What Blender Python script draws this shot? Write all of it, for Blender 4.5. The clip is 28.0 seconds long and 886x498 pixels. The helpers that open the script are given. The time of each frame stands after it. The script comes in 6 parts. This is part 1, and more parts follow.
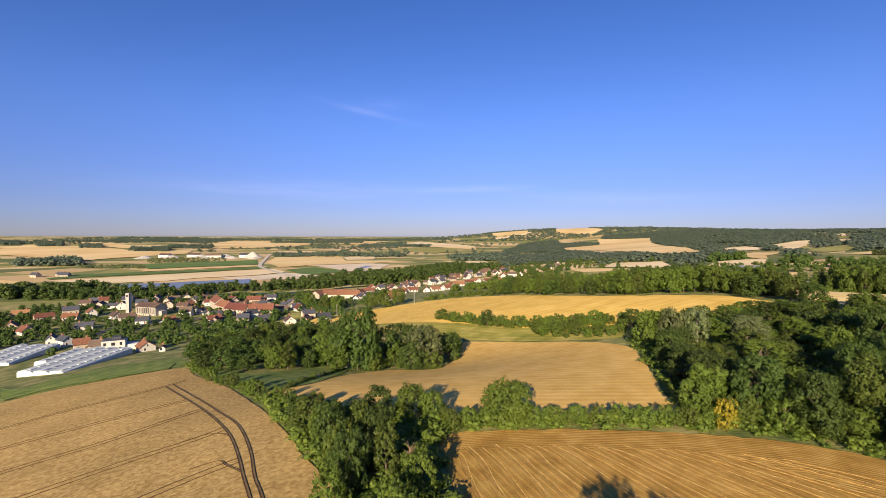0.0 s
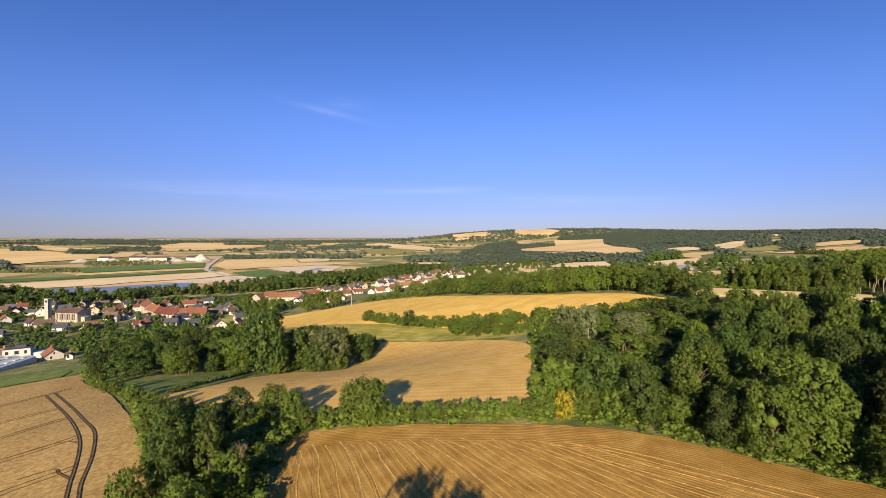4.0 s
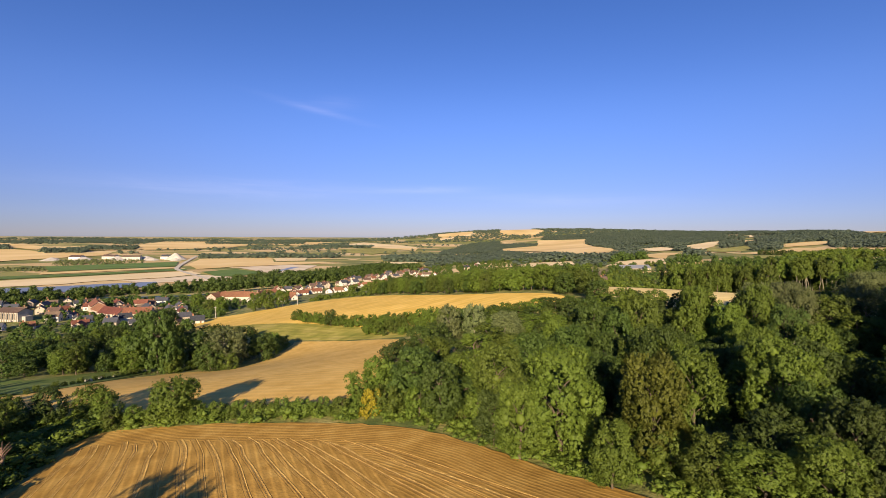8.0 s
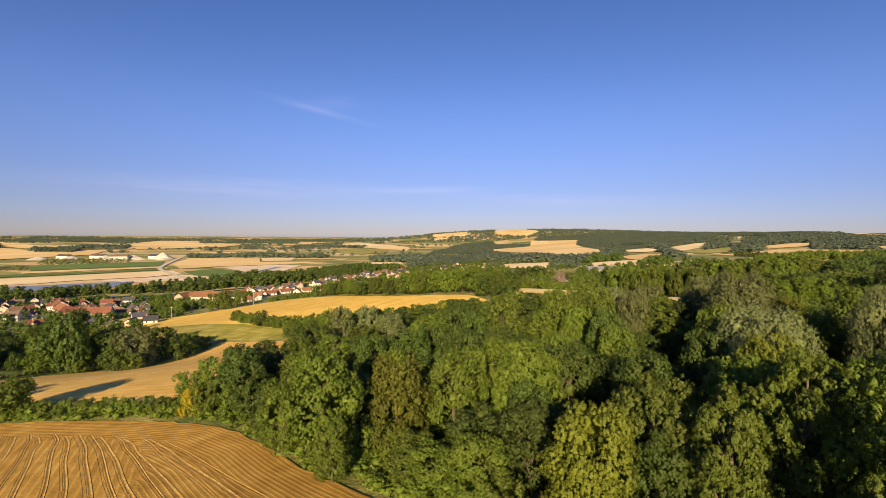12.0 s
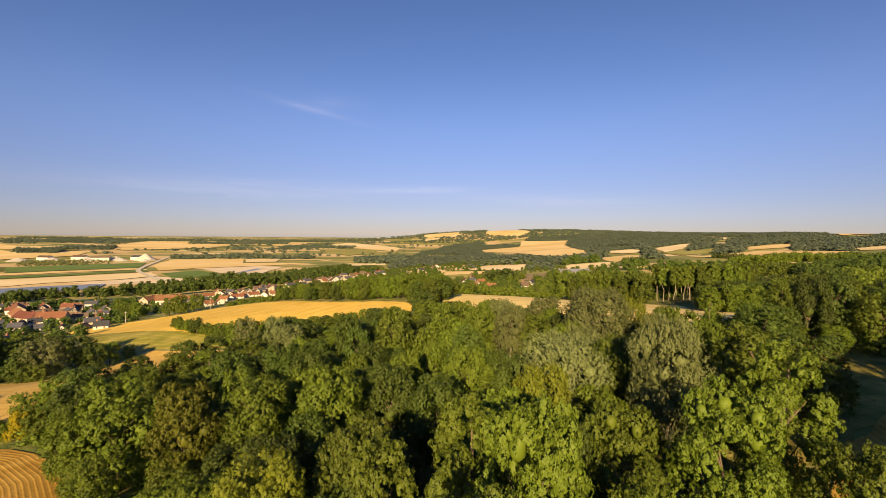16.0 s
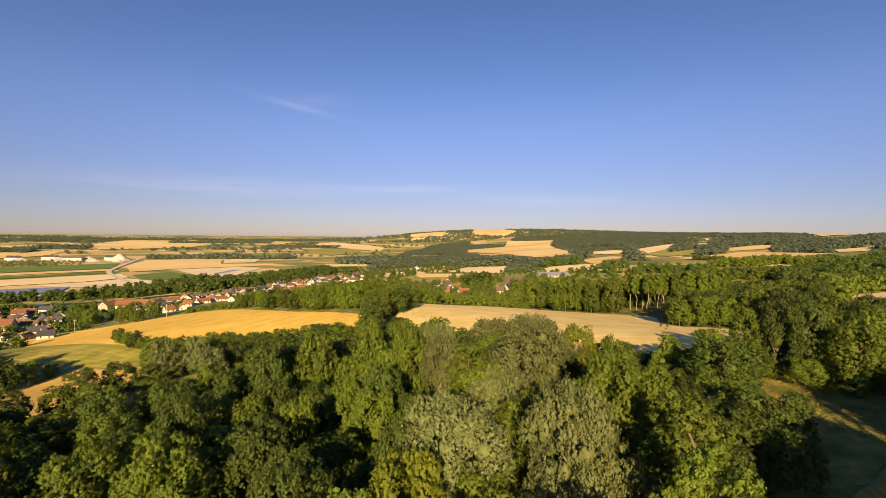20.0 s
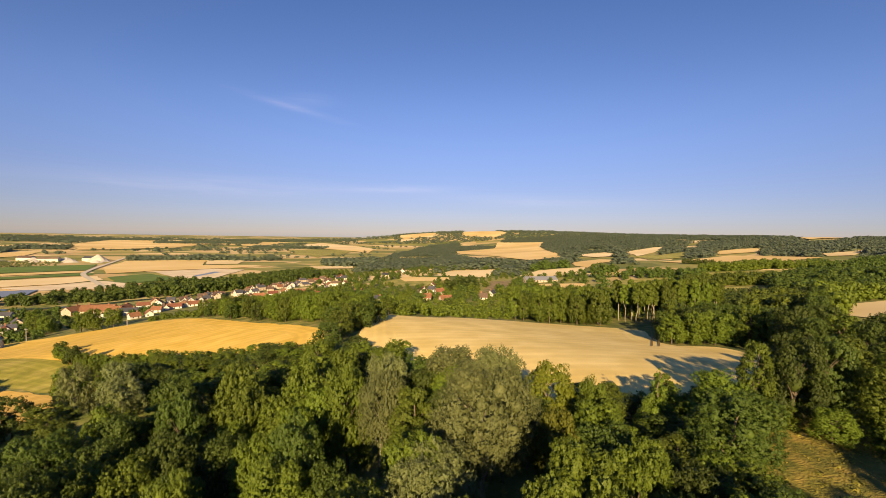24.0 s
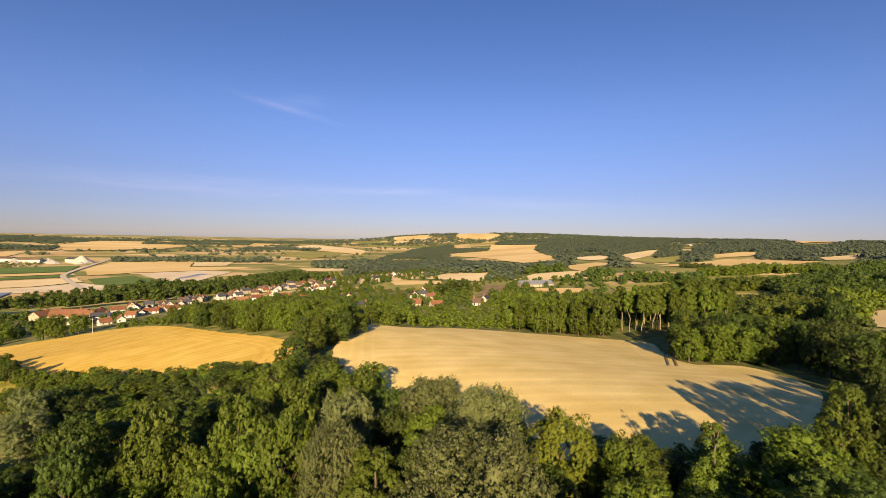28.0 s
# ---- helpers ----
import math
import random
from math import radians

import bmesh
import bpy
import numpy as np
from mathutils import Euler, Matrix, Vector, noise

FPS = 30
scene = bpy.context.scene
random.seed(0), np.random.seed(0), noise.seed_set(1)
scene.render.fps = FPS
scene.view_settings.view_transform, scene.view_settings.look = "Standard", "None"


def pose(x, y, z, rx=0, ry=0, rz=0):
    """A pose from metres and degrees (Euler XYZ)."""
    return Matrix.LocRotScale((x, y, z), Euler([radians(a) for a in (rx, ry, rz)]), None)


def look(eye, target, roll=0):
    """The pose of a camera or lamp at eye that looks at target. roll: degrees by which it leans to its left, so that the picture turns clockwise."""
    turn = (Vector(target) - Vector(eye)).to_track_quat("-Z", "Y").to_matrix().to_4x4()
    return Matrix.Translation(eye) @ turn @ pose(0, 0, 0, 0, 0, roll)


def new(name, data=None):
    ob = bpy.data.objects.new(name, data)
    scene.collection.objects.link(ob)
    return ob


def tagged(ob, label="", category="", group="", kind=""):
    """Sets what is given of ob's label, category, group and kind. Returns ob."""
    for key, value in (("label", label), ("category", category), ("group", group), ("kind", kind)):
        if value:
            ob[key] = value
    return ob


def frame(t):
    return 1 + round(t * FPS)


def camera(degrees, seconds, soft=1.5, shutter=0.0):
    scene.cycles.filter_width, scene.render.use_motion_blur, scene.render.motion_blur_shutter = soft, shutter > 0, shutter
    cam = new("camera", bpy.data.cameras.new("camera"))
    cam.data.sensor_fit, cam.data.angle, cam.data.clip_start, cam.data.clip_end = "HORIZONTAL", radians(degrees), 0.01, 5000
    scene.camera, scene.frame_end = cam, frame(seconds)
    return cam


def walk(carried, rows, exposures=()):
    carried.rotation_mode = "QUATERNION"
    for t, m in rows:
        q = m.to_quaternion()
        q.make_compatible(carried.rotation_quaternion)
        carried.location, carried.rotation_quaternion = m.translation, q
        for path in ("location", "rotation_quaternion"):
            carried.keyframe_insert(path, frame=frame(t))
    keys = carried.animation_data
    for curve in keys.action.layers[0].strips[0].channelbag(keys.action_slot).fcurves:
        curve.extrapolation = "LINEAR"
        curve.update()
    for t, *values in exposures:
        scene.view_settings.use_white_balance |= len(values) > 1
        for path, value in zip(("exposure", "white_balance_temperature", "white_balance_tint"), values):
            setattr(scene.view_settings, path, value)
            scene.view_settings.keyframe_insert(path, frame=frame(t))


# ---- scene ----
cam = camera(88.0, 28.0, 0.5)
PATH = [
    (0, (0.0, 0.0, 100.0), (-0.1, 1.996, 99.929), 0.07),
    (0.5, (0.081, -0.023, 100.004), (0.008, 1.975, 99.933), 0.07),
    (1, (0.43, -0.238, 100.037), (0.371, 1.76, 99.968), 0.00),
    (1.5, (1.769, -0.213, 99.963), (1.713, 1.785, 99.894), 0.00),
    (2, (4.188, -0.136, 99.859), (4.15, 1.862, 99.789), 0.00),
    (2.5, (7.188, -0.219, 99.759), (7.177, 1.779, 99.691), 0.00),
    (3, (10.572, -0.517, 99.952), (10.593, 1.482, 99.882), 0.00),
    (3.5, (14.406, -1.001, 99.915), (14.45, 0.997, 99.848), 0.00),
    (5.5, (30.314, -2.152, 99.871), (30.403, -0.155, 99.808), 0.00),
    (6, (34.127, -2.476, 99.94), (34.222, -0.479, 99.876), 0.07),
    (6.5, (38.009, -2.597, 99.918), (38.106, -0.601, 99.854), 0.07),
    (7, (41.763, -2.626, 99.855), (41.862, -0.629, 99.791), 0.13),
    (7.5, (45.504, -2.599, 99.819), (45.605, -0.602, 99.754), 0.20),
    (8, (48.917, -2.813, 99.853), (49.022, -0.817, 99.787), 0.20),
    (8.5, (52.907, -3.164, 99.829), (53.009, -1.168, 99.765), 0.26),
    (9, (56.794, -3.758, 99.929), (56.898, -1.762, 99.865), 0.33),
    (9.5, (60.648, -4.542, 100.159), (60.752, -2.545, 100.095), 0.33),
    (10, (64.514, -5.367, 100.383), (64.619, -3.371, 100.318), 0.33),
    (10.5, (68.567, -6.347, 100.714), (68.673, -4.351, 100.649), 0.39),
    (11, (72.679, -7.274, 100.919), (72.785, -5.278, 100.854), 0.39),
    (11.5, (76.631, -8.051, 101.115), (76.737, -6.054, 101.048), 0.45),
    (12, (80.535, -7.793, 101.161), (80.642, -5.797, 101.095), 0.39),
    (12.5, (84.176, -8.113, 101.19), (84.291, -6.117, 101.124), 0.39),
    (14.5, (99.279, -10.447, 101.27), (99.406, -8.452, 101.205), 0.39),
    (15, (101.597, -9.186, 101.958), (101.724, -7.191, 101.894), 0.39),
    (15.5, (103.992, -7.458, 103.109), (104.12, -5.464, 103.043), 0.39),
    (16, (106.238, -6.013, 103.89), (106.365, -4.018, 103.824), 0.39),
    (16.5, (108.242, -4.685, 104.106), (108.371, -2.69, 104.042), 0.45),
    (17, (110.041, -3.261, 104.188), (110.173, -1.266, 104.122), 0.45),
    (17.5, (111.789, -1.781, 104.358), (111.926, 0.213, 104.292), 0.45),
    (18, (113.338, -0.249, 105.063), (113.482, 1.745, 104.995), 0.52),
    (18.5, (114.933, 1.375, 105.936), (115.088, 3.368, 105.867), 0.52),
    (19, (116.458, 2.85, 106.442), (116.621, 4.842, 106.373), 0.52),
    (19.5, (117.841, 4.26, 106.693), (118.012, 6.251, 106.623), 0.52),
    (20, (119.192, 5.855, 107.216), (119.371, 7.845, 107.146), 0.52),
    (20.5, (120.451, 7.521, 108.004), (120.636, 9.511, 107.934), 0.59),
    (21, (121.591, 9.034, 108.902), (121.78, 11.023, 108.831), 0.59),
    (21.5, (122.685, 10.618, 109.756), (122.875, 12.608, 109.684), 0.65),
    (23.5, (126.746, 18.421, 109.504), (126.954, 20.409, 109.438), 0.78),
    (24, (127.588, 21.117, 109.33), (127.806, 23.104, 109.264), 0.78),
    (24.5, (128.33, 23.578, 109.223), (128.559, 25.564, 109.157), 0.78),
    (25, (129.057, 25.946, 109.286), (129.29, 27.931, 109.222), 0.85),
    (25.5, (129.663, 28.287, 109.506), (129.903, 30.271, 109.441), 0.91),
    (26, (129.941, 30.472, 109.45), (130.189, 32.456, 109.387), 0.98),
    (26.5, (130.336, 32.569, 109.398), (130.586, 34.552, 109.336), 0.98),
    (27, (130.685, 34.498, 109.378), (130.935, 36.481, 109.316), 0.98),
    (27.5, (130.958, 36.512, 109.338), (131.208, 38.495, 109.278), 1.04),
    (28, (131.6, 38.604, 109.185), (131.844, 40.588, 109.129), 1.04),
]
walk(cam, [(t, look(eye, target, roll)) for t, eye, target, roll in PATH],
     [(0, 1.0, 6600, 14), (9, 1.01, 7000, 14), (12, 1.03, 8100, 13), (14.5, 1.08, 9900, 12), (21, 1.07, 9800, 12), (28, 1.06, 8500, 12)])

# ---- world, sun ----
SUN_TURN, SUN_HEIGHT = 10.7, 18.5          # shadows fall this many degrees right of +y
world = bpy.data.worlds.new("sky")
scene.world = world
world.use_nodes = True
wn, wl = world.node_tree.nodes, world.node_tree.links
sky = wn.new("ShaderNodeTexSky")
sky.sky_type, sky.sun_disc = "NISHITA", False
sky.sun_elevation, sky.sun_rotation = radians(SUN_HEIGHT), radians(180 + SUN_TURN)
sky.altitude, sky.air_density, sky.dust_density, sky.ozone_density = 200, 0.8, 0.0, 3.0
rich = wn.new("ShaderNodeHueSaturation")
rich.inputs["Saturation"].default_value = 1.22
tint = wn.new("ShaderNodeMix")
tint.data_type, tint.blend_type = "RGBA", "MULTIPLY"
tint.inputs[0].default_value = 1.0
tint.inputs[7].default_value = (1.24, 0.9, 1.17, 1)
wl.new(sky.outputs["Color"], rich.inputs["Color"])
wl.new(rich.outputs["Color"], tint.inputs[6])
# a few thin wisps of cirrus, drawn out by the wind
wtc, wmap, wno, wdir = wn.new("ShaderNodeTexCoord"), wn.new("ShaderNodeMapping"), wn.new("ShaderNodeTexNoise"), wn.new("ShaderNodeSeparateXYZ")
wmap.inputs["Scale"].default_value, wmap.inputs["Rotation"].default_value = (5, 5, 60), (0, 0.2, 0)
wno.inputs["Scale"].default_value, wno.inputs["Detail"].default_value, wno.inputs["Distortion"].default_value = 1.3, 7, 0.8
wl.new(wtc.outputs["Generated"], wmap.inputs["Vector"])
wl.new(wmap.outputs["Vector"], wno.inputs["Vector"])
wl.new(wtc.outputs["Generated"], wdir.inputs["Vector"])


def calc(op, a, b=None, c=None):
    """One step of arithmetic in the sky's nodes."""
    node = wn.new("ShaderNodeMath")
    node.operation = op
    for slot, v in enumerate((a, b, c)):
        if v is None:
            continue
        if isinstance(v, (int, float)):
            node.inputs[slot].default_value = v
        else:
            wl.new(v, node.inputs[slot])
    return node.outputs[0]


wisps = 0.0
for east, rise, long, thin, slope, thick in ((-0.2, 0.247, 0.075, 0.006, -0.2, 0.05), (-0.17, 0.262, 0.05, 0.012, 0.05, 0.025), (0.01, 0.094, 0.11, 0.007, 0.02, 0.13),
                                             (-0.35, 0.085, 0.22, 0.02, 0.0, 0.1), (0.3, 0.07, 0.2, 0.012, -0.04, 0.1)):
    u = calc("DIVIDE", calc("SUBTRACT", wdir.outputs["X"], east), long)
    v = calc("DIVIDE", calc("SUBTRACT", calc("SUBTRACT", wdir.outputs["Z"], rise), calc("MULTIPLY", calc("SUBTRACT", wdir.outputs["X"], east), slope)), thin)
    fall = calc("EXPONENT", calc("MULTIPLY", calc("ADD", calc("MULTIPLY", u, u), calc("MULTIPLY", v, v)), -1.0))
    wisps = calc("ADD", calc("MULTIPLY", fall, thick), wisps)
veil = wn.new("ShaderNodeMix")
veil.data_type = "RGBA"
veil.inputs[7].default_value = (12.0, 11.0, 14.0, 1)
wl.new(calc("MULTIPLY", wisps, calc("MULTIPLY_ADD", wno.outputs["Fac"], 2.4, -0.3)), veil.inputs[0])
wl.new(tint.outputs[2], veil.inputs[6])
# dusty lavender haze low over the land
wsep, wlow = wn.new("ShaderNodeSeparateXYZ"), wn.new("ShaderNodeMapRange")
wl.new(wtc.outputs["Generated"], wsep.inputs["Vector"])
wlow.interpolation_type = "SMOOTHSTEP"
wlow.inputs["From Min"].default_value, wlow.inputs["From Max"].default_value = -0.05, 0.28
wlow.inputs["To Min"].default_value, wlow.inputs["To Max"].default_value = 1.0, 0.0
wl.new(wsep.outputs["Z"], wlow.inputs["Value"])
dust = wn.new("ShaderNodeMix")
dust.data_type, dust.blend_type = "RGBA", "MULTIPLY"
dust.inputs[7].default_value = (0.262, 0.393, 0.525, 1)
wl.new(wlow.outputs["Result"], dust.inputs[0])
wl.new(veil.outputs[2], dust.inputs[6])
wl.new(dust.outputs[2], wn["Background"].inputs["Color"])
wn["Background"].inputs["Strength"].default_value = 0.068

sun_data = bpy.data.lights.new("sun", "SUN")
sun_data.energy, sun_data.angle, sun_data.color = 5.0, radians(0.6), (1.0, 0.84, 0.6)
sun = new("sun", sun_data)
sun.matrix_world = look((0, 0, 0), (math.sin(radians(SUN_TURN)) * math.cos(radians(SUN_HEIGHT)),
                                    math.cos(radians(SUN_TURN)) * math.cos(radians(SUN_HEIGHT)),
                                    -math.sin(radians(SUN_HEIGHT))))


# ---- materials ----
def ramp(nodes, stops):
    r = nodes.new("ShaderNodeValToRGB")
    els = r.color_ramp.elements
    els[0].position, els[0].color = stops[0][0], (*stops[0][1], 1)
    els[1].position, els[1].color = stops[-1][0], (*stops[-1][1], 1)
    for p, c in stops[1:-1]:
        e = els.new(p)
        e.color = (*c, 1)
    return r


def material(name, stops, scale=1.0, rough=0.9, bump=0.0, bump_scale=8.0, second=0.0, spec=0.3, coords="Object", detail=6.0):
    """A matt surface: noise runs over the colour stops, a second broad noise shifts brightness, a fine one gives relief."""
    m = bpy.data.materials.new(name)
    m.use_nodes = True
    n, l = m.node_tree.nodes, m.node_tree.links
    b = n["Principled BSDF"]
    b.inputs["Roughness"].default_value = rough
    b.inputs["Specular IOR Level"].default_value = spec
    tc = n.new("ShaderNodeTexCoord")
    no = n.new("ShaderNodeTexNoise")
    no.inputs["Scale"].default_value, no.inputs["Detail"].default_value = scale, detail
    l.new(tc.outputs[coords], no.inputs["Vector"])
    r = ramp(n, stops)
    l.new(no.outputs["Fac"], r.inputs["Fac"])
    out = r.outputs["Color"]
    if second:
        n2 = n.new("ShaderNodeTexNoise")
        n2.inputs["Scale"].default_value, n2.inputs["Detail"].default_value = scale * 0.07, 4
        l.new(tc.outputs[coords], n2.inputs["Vector"])
        mp = n.new("ShaderNodeMapRange")
        mp.inputs["From Min"].default_value, mp.inputs["From Max"].default_value = 0.3, 0.7
        mp.inputs["To Min"].default_value, mp.inputs["To Max"].default_value = 1 - second, 1 + second
        l.new(n2.outputs["Fac"], mp.inputs["Value"])
        hsv = n.new("ShaderNodeHueSaturation")
        l.new(out, hsv.inputs["Color"])
        l.new(mp.outputs["Result"], hsv.inputs["Value"])
        out = hsv.outputs["Color"]
    l.new(out, b.inputs["Base Color"])
    if bump:
        n3 = n.new("ShaderNodeTexNoise")
        n3.inputs["Scale"].default_value, n3.inputs["Detail"].default_value = bump_scale, 5
        l.new(tc.outputs[coords], n3.inputs["Vector"])
        bp = n.new("ShaderNodeBump")
        bp.inputs["Strength"].default_value, bp.inputs["Distance"].default_value = bump, 0.3
        l.new(n3.outputs["Fac"], bp.inputs["Height"])
        l.new(bp.outputs["Normal"], b.inputs["Normal"])
    return m


def leaf_material(name, dark, mid, light, spread=0.32, scale=0.5):
    """Foliage: each leaf clump its own tone, each tree shifted a little, light passing through."""
    m = bpy.data.materials.new(name)
    m.use_nodes = True
    n, l = m.node_tree.nodes, m.node_tree.links
    b = n["Principled BSDF"]
    b.inputs["Roughness"].default_value, b.inputs["Specular IOR Level"].default_value = 0.6, 0.25
    geo, info, tc = n.new("ShaderNodeNewGeometry"), n.new("ShaderNodeObjectInfo"), n.new("ShaderNodeTexCoord")
    no = n.new("ShaderNodeTexNoise")
    no.inputs["Scale"].default_value, no.inputs["Detail"].default_value = scale, 3
    l.new(tc.outputs["Object"], no.inputs["Vector"])
    mix = n.new("ShaderNodeMath")
    mix.operation = "MULTIPLY_ADD"
    l.new(geo.outputs["Random Per Island"], mix.inputs[0])
    mix.inputs[1].default_value = spread
    l.new(no.outputs["Fac"], mix.inputs[2])
    off = n.new("ShaderNodeMath")
    off.operation = "MULTIPLY_ADD"
    l.new(info.outputs["Random"], off.inputs[0])
    off.inputs[1].default_value = 0.5
    l.new(mix.outputs[0], off.inputs[2])
    sub = n.new("ShaderNodeMath")
    sub.operation = "SUBTRACT"
    l.new(off.outputs[0], sub.inputs[0])
    sub.inputs[1].default_value = 0.42
    r = ramp(n, [(0.0, dark), (0.45, mid), (1.0, light)])
    l.new(sub.outputs[0], r.inputs["Fac"])
    hsv = n.new("ShaderNodeHueSaturation")
    mp = n.new("ShaderNodeMapRange")
    mp.inputs["To Min"].default_value, mp.inputs["To Max"].default_value = 0.488, 0.528
    l.new(info.outputs["Random"], mp.inputs["Value"])
    l.new(mp.outputs["Result"], hsv.inputs["Hue"])
    l.new(r.outputs["Color"], hsv.inputs["Color"])
    l.new(hsv.outputs["Color"], b.inputs["Base Color"])
    tr = n.new("ShaderNodeBsdfTranslucent")
    l.new(hsv.outputs["Color"], tr.inputs["Color"])
    mx = n.new("ShaderNodeMixShader")
    mx.inputs["Fac"].default_value = 0.3
    l.new(b.outputs["BSDF"], mx.inputs[1])
    l.new(tr.outputs["BSDF"], mx.inputs[2])
    l.new(mx.outputs["Shader"], n["Material Output"].inputs["Surface"])
    return m


def crop_material(name, stops, pitch, depth=0.35, scale=0.5, wander=1.5, furrow=0.5):
    """A cropped field: rows run along the field's own row coordinate, with straw texture and patches."""
    m = material(name, stops, scale, 0.95, 0.0, second=0.12, spec=0.1)
    n, l = m.node_tree.nodes, m.node_tree.links
    b = n["Principled BSDF"]
    uv = n.new("ShaderNodeUVMap")
    uv.uv_map = "rows"
    wave = n.new("ShaderNodeTexWave")
    wave.wave_type, wave.bands_direction, wave.wave_profile = "BANDS", "X", "SIN"
    wave.inputs["Scale"].default_value = 0.314 / pitch
    wave.inputs["Distortion"].default_value, wave.inputs["Detail"].default_value = wander, 3
    wave.inputs["Detail Scale"].default_value = 0.6
    l.new(uv.outputs["UV"], wave.inputs["Vector"])
    fine = n.new("ShaderNodeTexNoise")
    fine.inputs["Scale"].default_value, fine.inputs["Detail"].default_value = 3.0, 9
    l.new(n["Texture Coordinate"].outputs["Object"], fine.inputs["Vector"])
    sharp = n.new("ShaderNodeMath")
    sharp.operation = "POWER"
    l.new(wave.outputs["Fac"], sharp.inputs[0])
    sharp.inputs[1].default_value = 2.2
    lane = n.new("ShaderNodeTexNoise")
    lane.inputs["Scale"].default_value, lane.inputs["Detail"].default_value = 0.8 / pitch, 3
    stretch = n.new("ShaderNodeMapping")
    stretch.inputs["Scale"].default_value = (1.0, 0.6, 1.0)
    l.new(uv.outputs["UV"], stretch.inputs["Vector"])
    l.new(stretch.outputs["Vector"], lane.inputs["Vector"])
    both = n.new("ShaderNodeMath")
    both.operation = "MULTIPLY_ADD"
    l.new(lane.outputs["Fac"], both.inputs[0])
    both.inputs[1].default_value = 1.1
    soften = n.new("ShaderNodeMath")
    soften.operation = "MULTIPLY"
    soften.inputs[1].default_value = furrow
    l.new(sharp.outputs[0], soften.inputs[0])
    l.new(soften.outputs[0], both.inputs[2])
    add = n.new("ShaderNodeMath")
    add.operation = "MULTIPLY_ADD"
    l.new(fine.outputs["Fac"], add.inputs[0])
    add.inputs[1].default_value = 1.3
    l.new(both.outputs[0], add.inputs[2])
    mp = n.new("ShaderNodeMapRange")
    mp.inputs["From Min"].default_value, mp.inputs["From Max"].default_value = 0.72, 1.95
    mp.inputs["To Min"].default_value, mp.inputs["To Max"].default_value = 1 - depth, 1 + depth * 0.45
    l.new(add.outputs[0], mp.inputs["Value"])
    hsv = n.new("ShaderNodeHueSaturation")
    l.new(b.inputs["Base Color"].links[0].from_socket, hsv.inputs["Color"])
    l.new(mp.outputs["Result"], hsv.inputs["Value"])
    l.new(hsv.outputs["Color"], b.inputs["Base Color"])
    bp = n.new("ShaderNodeBump")
    bp.inputs["Strength"].default_value, bp.inputs["Distance"].default_value = 0.45, 0.08
    l.new(add.outputs[0], bp.inputs["Height"])
    l.new(bp.outputs["Normal"], b.inputs["Normal"])
    return m


def glossy(name, colour, rough, metal=0.0, spec=0.5):
    m = material(name, [(0.3, tuple(c * 0.85 for c in colour)), (0.7, colour)], 3.0, rough, spec=spec)
    m.node_tree.nodes["Principled BSDF"].inputs["Metallic"].default_value = metal
    return m


GRASS = material("grass", [(0.3, (0.07, 0.105, 0.022)), (0.48, (0.16, 0.175, 0.042)), (0.7, (0.34, 0.29, 0.1))], 0.16, 0.95, 0.8, 1.5, 0.25)
MEADOW = material("meadow_grass", [(0.28, (0.16, 0.18, 0.034)), (0.5, (0.29, 0.27, 0.06)), (0.72, (0.45, 0.37, 0.11))], 0.12, 0.95, 0.6, 2.0, 0.15)
ROUGH = material("rough_grass", [(0.3, (0.1, 0.12, 0.022)), (0.5, (0.21, 0.185, 0.04)), (0.7, (0.36, 0.265, 0.068))], 0.35, 0.95, 0.9, 3.0, 0.3)
BANK = material("lush_grass", [(0.28, (0.085, 0.145, 0.02)), (0.5, (0.145, 0.2, 0.032)), (0.72, (0.235, 0.255, 0.055))], 0.3, 0.95, 0.8, 2.0, 0.2)
MOWN = crop_material("mown_meadow", [(0.28, (0.19, 0.2, 0.036)), (0.5, (0.31, 0.28, 0.06)), (0.72, (0.46, 0.38, 0.11))], 3.2, 0.3, 0.12, 1.0)
GREEN = material("green_crop", [(0.3, (0.08, 0.15, 0.025)), (0.7, (0.13, 0.2, 0.035))], 0.03, 0.95, 0.3, 1.0, 0.15)
SAND = material("pale_sand", [(0.3, (0.58, 0.46, 0.3)), (0.7, (0.78, 0.66, 0.46))], 0.03, 0.95, 0.2, 1.0, 0.1)
SOIL = material("garden_soil", [(0.35, (0.16, 0.11, 0.06)), (0.5, (0.28, 0.2, 0.1)), (0.65, (0.12, 0.13, 0.04))], 0.12, 0.95, 0.4, 1.0, 0.2)
WHEAT = crop_material("ripe_wheat", [(0.34, (0.33, 0.21, 0.07)), (0.5, (0.44, 0.295, 0.105)), (0.66, (0.54, 0.375, 0.14))], 0.5, 0.2, 1.3, 0.3, 0.12)
STUBBLE = crop_material("straw_stubble", [(0.3, (0.33, 0.186, 0.041)), (0.5, (0.42, 0.243, 0.056)), (0.7, (0.51, 0.315, 0.083))], 0.62, 0.3, 0.3, 0.5, 0.6)
GOLD = crop_material("gold_stubble", [(0.3, (0.66, 0.425, 0.085)), (0.7, (0.82, 0.55, 0.14))], 3.0, 0.17, 0.12, 0.8)
PALE = crop_material("pale_stubble", [(0.3, (0.72, 0.53, 0.19)), (0.7, (0.88, 0.68, 0.29))], 3.0, 0.11, 0.1, 0.8)
BAY = crop_material("bay_stubble", [(0.3, (0.6, 0.37, 0.092)), (0.7, (0.74, 0.485, 0.145))], 1.5, 0.15, 0.2, 0.5)
